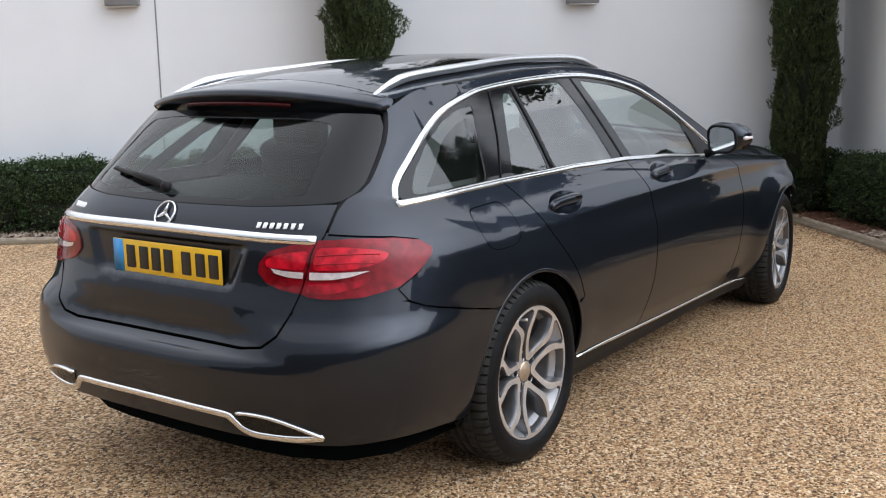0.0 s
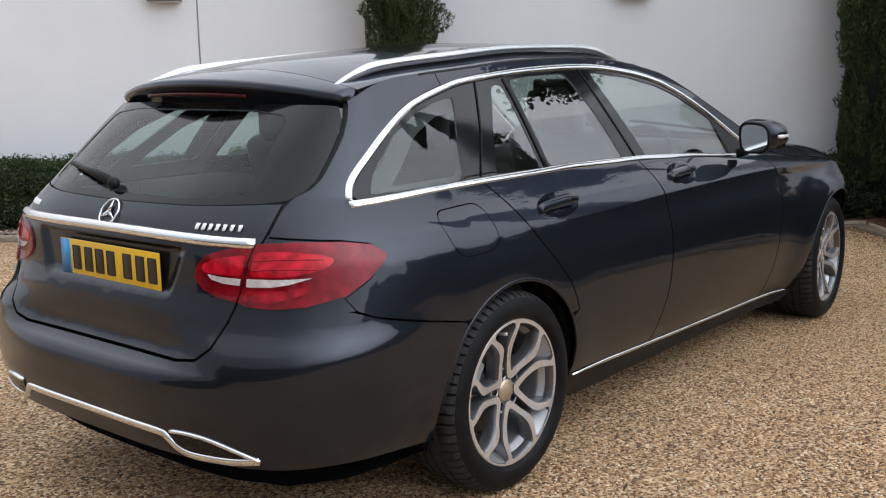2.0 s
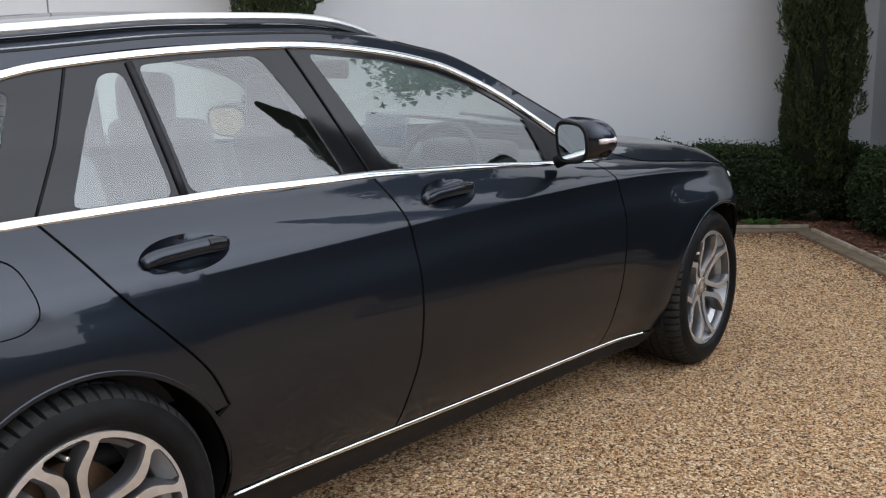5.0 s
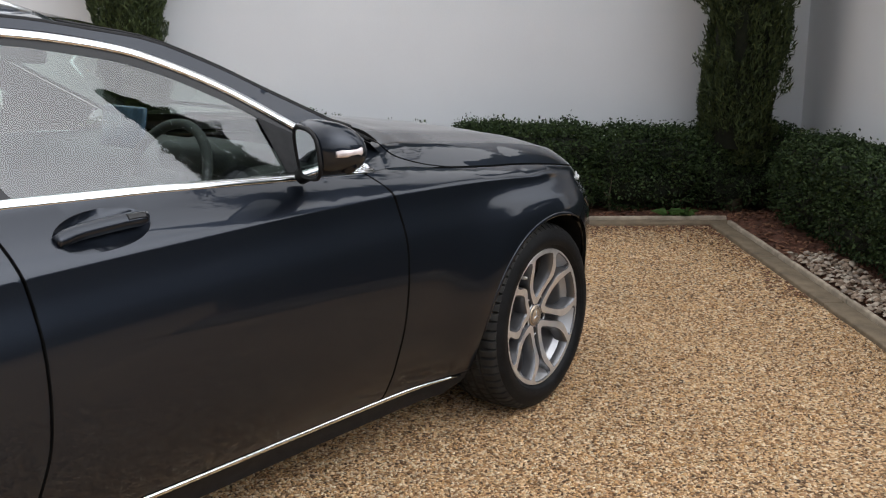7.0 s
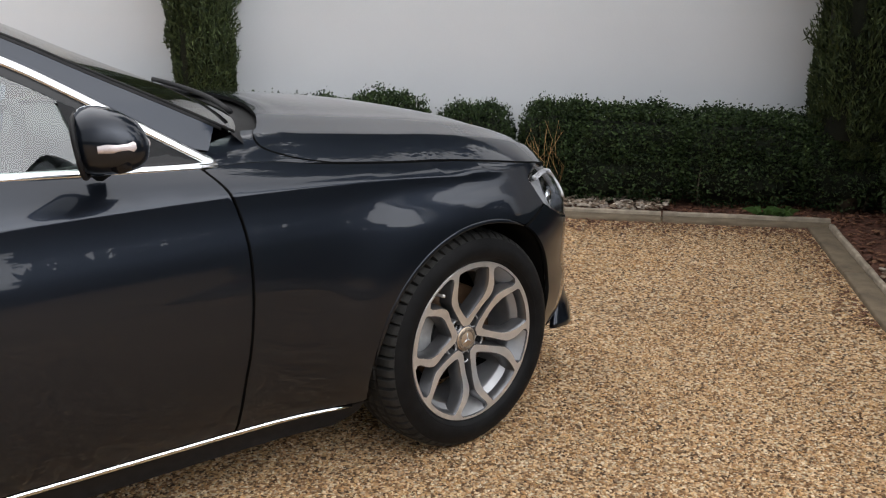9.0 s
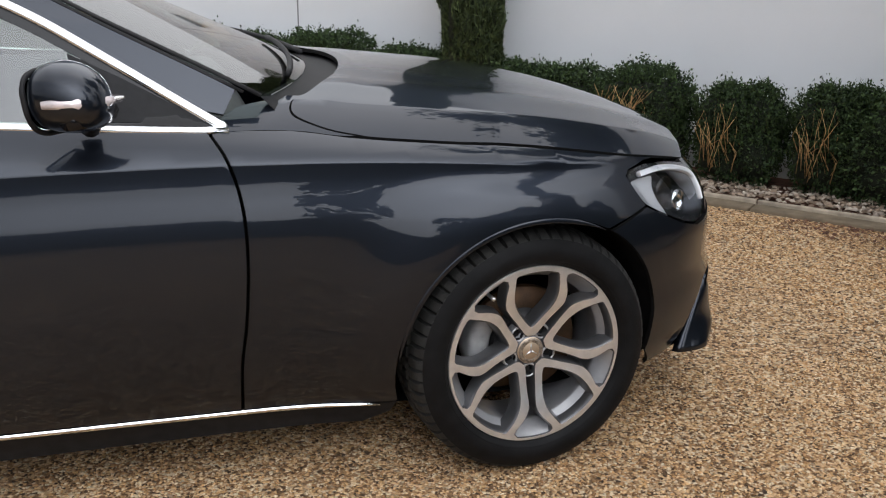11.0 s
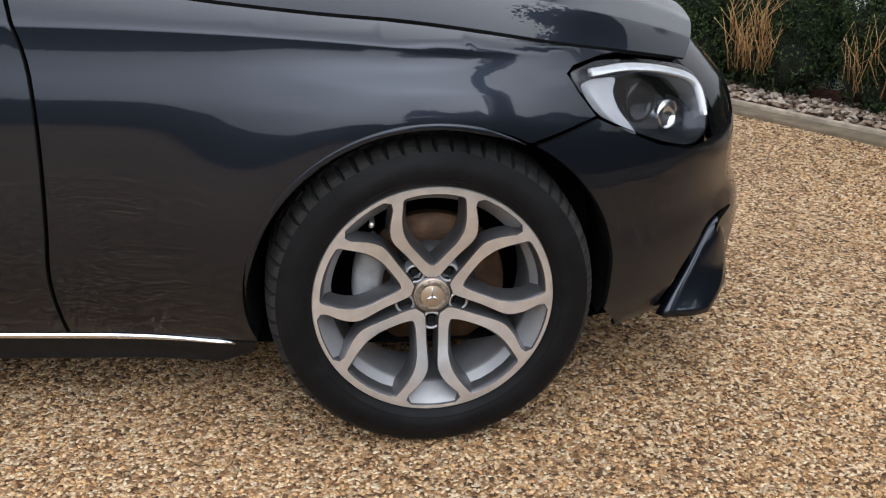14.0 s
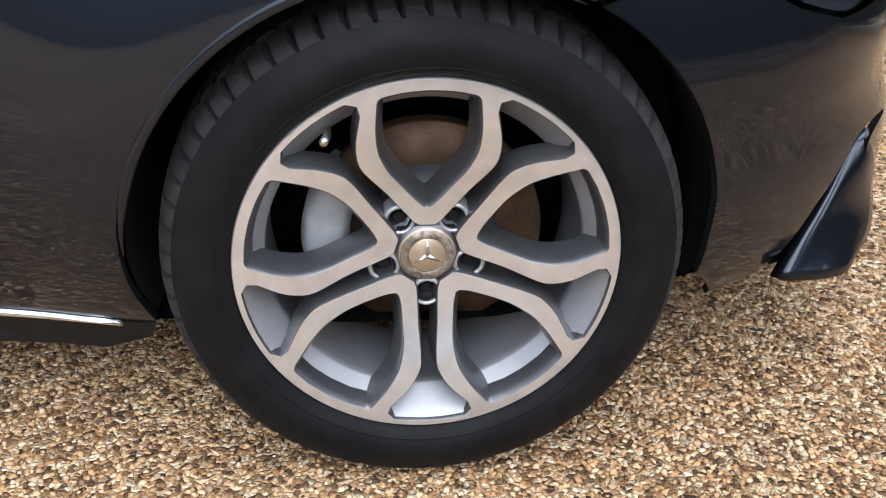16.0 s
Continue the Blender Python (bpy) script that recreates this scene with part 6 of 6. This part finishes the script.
def build_wheel(root):
    # outer face at y = 0, the car's middle towards +y
    R0 = 0.3325
    prof = [(0.236, 0.012), (0.244, -0.004), (0.262, -0.018), (0.288, -0.017), (0.310, -0.004), (0.3195, 0.007), (0.325, 0.018), (0.3285, 0.032), (0.3305, 0.05), (0.3235, 0.053), (0.3235, 0.060), (0.3315, 0.063), (R0, 0.09), (0.3215, 0.094), (0.3215, 0.102), (R0, 0.106), (R0, 0.125), (0.3215, 0.129), (0.3215, 0.137), (R0, 0.141), (0.328, 0.165), (0.3205, 0.168), (0.3205, 0.175), (0.3265, 0.178), (0.32, 0.20), (0.305, 0.222), (0.27, 0.235), (0.236, 0.215)]
    seg = 384
    wob = lambda j, k: (-0.013 if (j % 6 == 0 and k in (1, 2, 3, 4, 18, 19)) else 0) + (-0.004 if (j % 6 == 3 and k in (7, 8, 11, 12, 15, 16)) else 0)
    tyre = part("tyre", lathe(prof[:5], 96), RUBBER, root, "black road tyre with dusty tread")
    part("tread", lathe(prof[4:25], seg, wobble=wob), TREAD, tyre, smooth=False)
    part("inner_sidewall", lathe(prof[24:], 64), RUBBER, tyre)
    for r, y, w in ((0.2555, -0.0135, 0.0018), (0.298, -0.0065, 0.0015)):
        part("sidewall_ring", lathe([(r - w, y + 0.001), (r, y - 0.0012), (r + w, y + 0.0015)], 96), RUBBER, tyre)
    # raised lettering as plain bars
    for base in (55, 150, 235, 330):
        for i in range(6):
            a = radians(base + i * 4.2)
            b = box((0.012, 0.003, 0.018), (0, 0, 0), 0.001)
            bmesh.ops.transform(b, matrix=Matrix.Rotation(-a + math.pi / 2, 4, "Y") @ Matrix.Translation((0, -0.0155, 0.276)), verts=b.verts)
            part("raised_bar", b, RUBBER, tyre)
    rim = part("rim", lathe([(0.2395, 0.010), (0.2408, 0.002), (0.2398, -0.0016), (0.2388, -0.0023)], 120), ALLOY, root, "five twin-spoke alloy wheel")
    part("barrel", lathe([(0.2315, 0.002), (0.215, 0.028), (0.204, 0.044), (0.202, 0.047), (0.203, 0.06), (0.204, 0.10), (0.20, 0.16), (0.215, 0.20)], 96), SILVER, rim)
    # the cast face: five pairs of arms that flow into the rim
    dish_y = pchip([(0.03, 0.0315), (0.05, 0.030), (0.10, 0.022), (0.15, 0.008), (0.20, -0.0012), (0.226, -0.0024), (0.25, -0.0024)])
    cast = lambda u, v: Vector((u, dish_y(math.hypot(u, v)), v))
    pol = lambda r, a: (r * math.sin(radians(a)), r * math.cos(radians(a)))
    edge_out = [(0.0425, 13), (0.052, 20.5), (0.075, 26.0), (0.10, 28.8), (0.145, 32.0), (0.165, 30.6), (0.183, 27.6), (0.199, 24.3), (0.2115, 22.0)]
    star = []
    for k in range(5):
        c0 = 72 * k
        right = spline([pol(r, c0 + a) for r, a in edge_out], 3)
        top_arc = [pol(0.224, c0 + 21.6)] + [pol(0.2325, c0 + a) for a in (24.5, 28, 32, 36, 40, 44, 47.5)] + [pol(0.224, c0 + 50.4)]
        left = spline([pol(r, c0 + 72 - a) for r, a in edge_out[::-1]], 3)
        star += right + top_arc + left
    half_v = [(0.0115, 0.073), (0.027, 0.092), (0.048, 0.119), (0.0605, 0.147), (0.0630, 0.176), (0.0600, 0.2172)]
    win = rounded([(0.0, 0.064)] + half_v + [(0.03, 0.2242), (0.0, 0.2262), (-0.03, 0.2242)] + [(-x, z) for x, z in half_v[::-1]], [0.006] + [0.012] * 5 + [0.008, 0.01, 0.01, 0.01, 0.008] + [0.012] * 5)
    turned = lambda pts, a: [(x * math.cos(a) + z * math.sin(a), -x * math.sin(a) + z * math.cos(a)) for x, z in pts]
    wins = [turned(win, radians(72 * k)) for k in range(5)]
    panel("spoke_face", [pol(0.2390, a) for a in range(0, 360, 3)], cast, 0.012, ALLOY, rim, thick=0.0, holes=[star] + wins)

    def pocket(name, loop, steps):
        """The sloping wall of an opening in the cast face."""
        lp = dense(loop, 0.004)
        n = len(lp)
        area = sum(lp[q][0] * lp[(q + 1) % n][1] - lp[(q + 1) % n][0] * lp[q][1] for q in range(n))
        sg = 1 if area > 0 else -1
        verts, faces = [], []
        for off, dy in steps:
            for q in range(n):
                (x0, z0), (x1, z1) = lp[q - 2], lp[(q + 2) % n]
                d = math.hypot(x1 - x0, z1 - z0) or 1
                x, z = lp[q]
                verts.append((x - sg * (z1 - z0) / d * off, dish_y(math.hypot(x, z)) + dy, z + sg * (x1 - x0) / d * off))
        for m in range(len(steps) - 1):
            for q in range(n):
                a, b = m * n + q, m * n + (q + 1) % n
                faces.append((a, b, b + n, a + n))
        return raw(name, verts, faces, WHEELGREY, rim)

    pocket("spoke_pocket", star, [(0.0, 0.0), (0.0008, 0.0008), (0.0025, 0.010), (0.0045, 0.024), (0.006, 0.045)])
    for w in wins:
        pocket("spoke_pocket", w, [(0.0, 0.0), (0.0010, 0.0008), (0.005, 0.010), (0.009, 0.024), (0.011, 0.045)])
    part("hub", lathe([(0.0, 0.033), (0.030, 0.033), (0.037, 0.034), (0.041, 0.038), (0.043, 0.050), (0.068, 0.052), (0.076, 0.06), (0.08, 0.09)], 48), WHEELGREY, rim)
    for k in range(5):
        a = radians(36 + 72 * k + 0)
        # hole walls and bolts are coloured black, painting the recess's shade
        bm = lathe([(0.0, 0.0505), (0.0148, 0.0505), (0.0152, 0.0375)], 20)
        boss = lathe([(0.0150, 0.040), (0.0158, 0.0355), (0.0185, 0.035), (0.021, 0.038), (0.0235, 0.06)], 24)
        bmesh.ops.translate(boss, vec=(0.057 * math.sin(a), 0, 0.057 * math.cos(a)), verts=boss.verts)
        part("bolt_boss", boss, SILVER, rim)
        bmesh.ops.translate(bm, vec=(0.057 * math.sin(a), 0, 0.057 * math.cos(a)), verts=bm.verts)
        part("bolt_hole", bm, BLACK, rim)
        bm = lathe([(0.0, 0.046), (0.0075, 0.046), (0.0085, 0.0485), (0.0085, 0.0505)], 6)
        bmesh.ops.translate(bm, vec=(0.057 * math.sin(a), 0, 0.057 * math.cos(a)), verts=bm.verts)
        part("wheel_bolt", bm, BLACK, rim, smooth=False)
    cap = part("centre_cap", lathe([(0.0, 0.0275), (0.022, 0.028), (0.024, 0.0295), (0.0345, 0.0300), (0.0365, 0.033)], 40), BRONZE, rim, "bronze-toned centre cap")
    part("cap_ring", lathe([(0.0235, 0.0278), (0.0255, 0.0268), (0.033, 0.0274), (0.0345, 0.0295)], 40), CAPDARK, cap)
    st = bmesh.new()
    for a in (90, 210, 330):
        a = radians(a)
        tube([(0, 0.0272, 0), (0.019 * math.cos(a), 0.0275, 0.019 * math.sin(a))], [0.0035, 0.0008], 5, bm=st)
    part("cap_star", st, SATIN, cap)
    part("valve", tube([(-0.122, -0.004, 0.168), (-0.118, 0.02, 0.165), (-0.118, 0.05, 0.165)], [0.0055, 0.005, 0.005], 8), SATIN, rim)


def brake(root_x, sgn, name="brake_disc", cal=165):
    # the hat's dark colour stands in for the shadow behind the spokes
    hat = part("disc_hat", lathe([(0.0, 0.076), (0.082, 0.076), (0.0895, 0.104), (0.0915, 0.106)], 48), CABIN, car)
    hat.matrix_local = pose(root_x, -sgn * 0.865, 0.329) @ Matrix.Diagonal((1, sgn, 1, 1))
    bm = lathe([(0.088, 0.108), (0.092, 0.108), (0.148, 0.108), (0.150, 0.112), (0.150, 0.13)], 64)
    ob = part(name, bm, DISC, car, "rust-brown brake disc")
    place = pose(root_x, -sgn * 0.865, 0.329) @ Matrix.Diagonal((1, sgn, 1, 1))
    ob.matrix_local = place
    pts = [(0.135 * math.cos(radians(a)), 0.085, 0.135 * math.sin(radians(a))) for a in np.linspace(cal - 32, cal + 32, 10)]
    bm = bmesh.new()
    rings = []
    for i, (x, y, z) in enumerate(pts):
        d = Vector((x, 0, z)).normalized()
        f = 1 - 0.3 * (abs(i - 4.5) / 4.5) ** 3
        rings.append([bm.verts.new(Vector((x, 0, z)) + d * (r * f) + Vector((0, yy, 0))) for r, yy in ((-0.032, 0.14), (-0.032, 0.075), (-0.02, 0.062), (0.02, 0.062), (0.030, 0.078), (0.030, 0.14))])
    for a, b in zip(rings, rings[1:]):
        for m in range(5):
            bm.faces.new((a[m], a[m + 1], b[m + 1], b[m]))
    bm.faces.new(rings[0])
    bm.faces.new(rings[-1][::-1])
    bmesh.ops.recalc_face_normals(bm, faces=bm.faces)
    ob2 = part("brake_caliper", bm, CALIPER, car, "pale grey brake caliper")
    ob2.matrix_local = place


w0 = wheel_at(AXF, 1, 0)
build_wheel(w0)
for x, sgn, turn in ((AX, 1, 24), (AXF, -1, 10), (AX, -1, 40)):
    w = wheel_at(x, sgn, turn)
    for o in list(w0.children):
        c = o.copy()
        scene.collection.objects.link(c)
        c.parent = w
        for o2 in o.children:
            c2 = o2.copy()
            scene.collection.objects.link(c2)
            c2.parent = c
for x in (AX, AXF):
    for sgn in (1, -1):
        brake(x, sgn, cal=172 if x == AXF else 160)

# ---- cabin ----
def seat(x, y, rear=False):
    root = new("seat")
    root.parent = car
    root.location = (x, y, 0)
    w = 0.5
    part("seat_cushion", box((0.52, w, 0.16), (0.1, 0, 0.55), 0.05, seg=3), LEATHER, root)
    part("seat_back", box((0.14, w, 0.56), (-0.2, 0, 0.84), 0.05, seg=3, turn=pose(0, 0, 0, 0, -14, 0)), LEATHER, root)
    part("headrest", box((0.10, 0.27, 0.19), (-0.30, 0, 1.18), 0.045, seg=3), LEATHER, root)
    part("headrest_posts", tube([(-0.28, 0.06, 1.05), (-0.295, 0.06, 1.15)], 0.007, 6, bm=tube([(-0.28, -0.06, 1.05), (-0.295, -0.06, 1.15)], 0.007, 6)), SATIN, root)
    return root


for x, y in ((1.28, -0.36), (1.28, 0.36)):
    seat(x, y)
for y in (-0.34, 0.34):
    seat(0.42, y)
part("dashboard", box((0.42, 1.34, 0.26), (1.99, 0, 0.82), 0.07, seg=3), CABIN, car)
part("instrument_hood", box((0.18, 0.36, 0.09), (1.87, -0.36, 0.96), 0.035, seg=3), CABIN, car)
part("centre_display", box((0.02, 0.22, 0.13), (1.80, 0.0, 1.03), 0.008, turn=pose(0, 0, 0, 0, 12, 0)), SCREEN, car)
wheel_m = pose(1.68, -0.36, 0.90, 0, -65, 0)
bm = tube([(0.185 * math.cos(a), 0.185 * math.sin(a), 0) for a in np.linspace(0, 2 * math.pi, 36)[:-1]], 0.015, 8, True)
box((0.10, 0.13, 0.04), (0, 0, -0.01), 0.015, bm)
for a in (0, math.pi, -math.pi / 2):
    tube([(0, 0, 0), (0.18 * math.sin(a), 0.18 * math.cos(a), 0)], 0.014, 6, bm=bm)
bmesh.ops.transform(bm, matrix=wheel_m, verts=bm.verts)
part("steering_wheel", bm, CABIN, car)
part("steering_column", tube([(1.68, -0.36, 0.90), (1.86, -0.36, 0.82)], 0.035, 8), CABIN, car)
part("cabin_floor", box((2.6, 1.36, 0.04), (0.8, 0, 0.42), 0.0), CABIN, car)
part("load_cover", box((0.62, 1.2, 0.03), (-0.33, 0, 0.955), 0.01), CABIN, car)
part("headliner", box((1.05, 0.96, 0.02), (0.62, 0, 1.362), 0.01), LEATHER, car)
part("rear_view_mirror", box((0.03, 0.22, 0.065), (1.50, 0, 1.27), 0.012), BLACK, car)
for sgn in (1, -1):
    part("door_card", box((1.9, 0.03, 0.44), (0.95, -sgn * 0.715, 0.74), 0.01), CABIN, car)
    bm = bmesh.new()
    lo, hi = [], []
    for zt, store in ((0.96, lo), (1.31, hi)):
        for x in (0.86, 0.97) if zt < 1 else (0.76, 0.88):
            store.append(bm.verts.new((x, -sgn * (half(x, zt) - 0.05), zt)))
    bm.faces.new((lo[0], lo[1], hi[1], hi[0]))
    part("pillar_trim", bm, CABIN, car, smooth=False)
    bm = bmesh.new()
    q = [bm.verts.new((x, -sgn * (half(x, z) - 0.04), z)) for x, z in ((-0.04, 1.0), (0.03, 1.0), (0.20, 1.28), (0.10, 1.28))]
    bm.faces.new(q)
    part("pillar_trim", bm, CABIN, car, smooth=False)
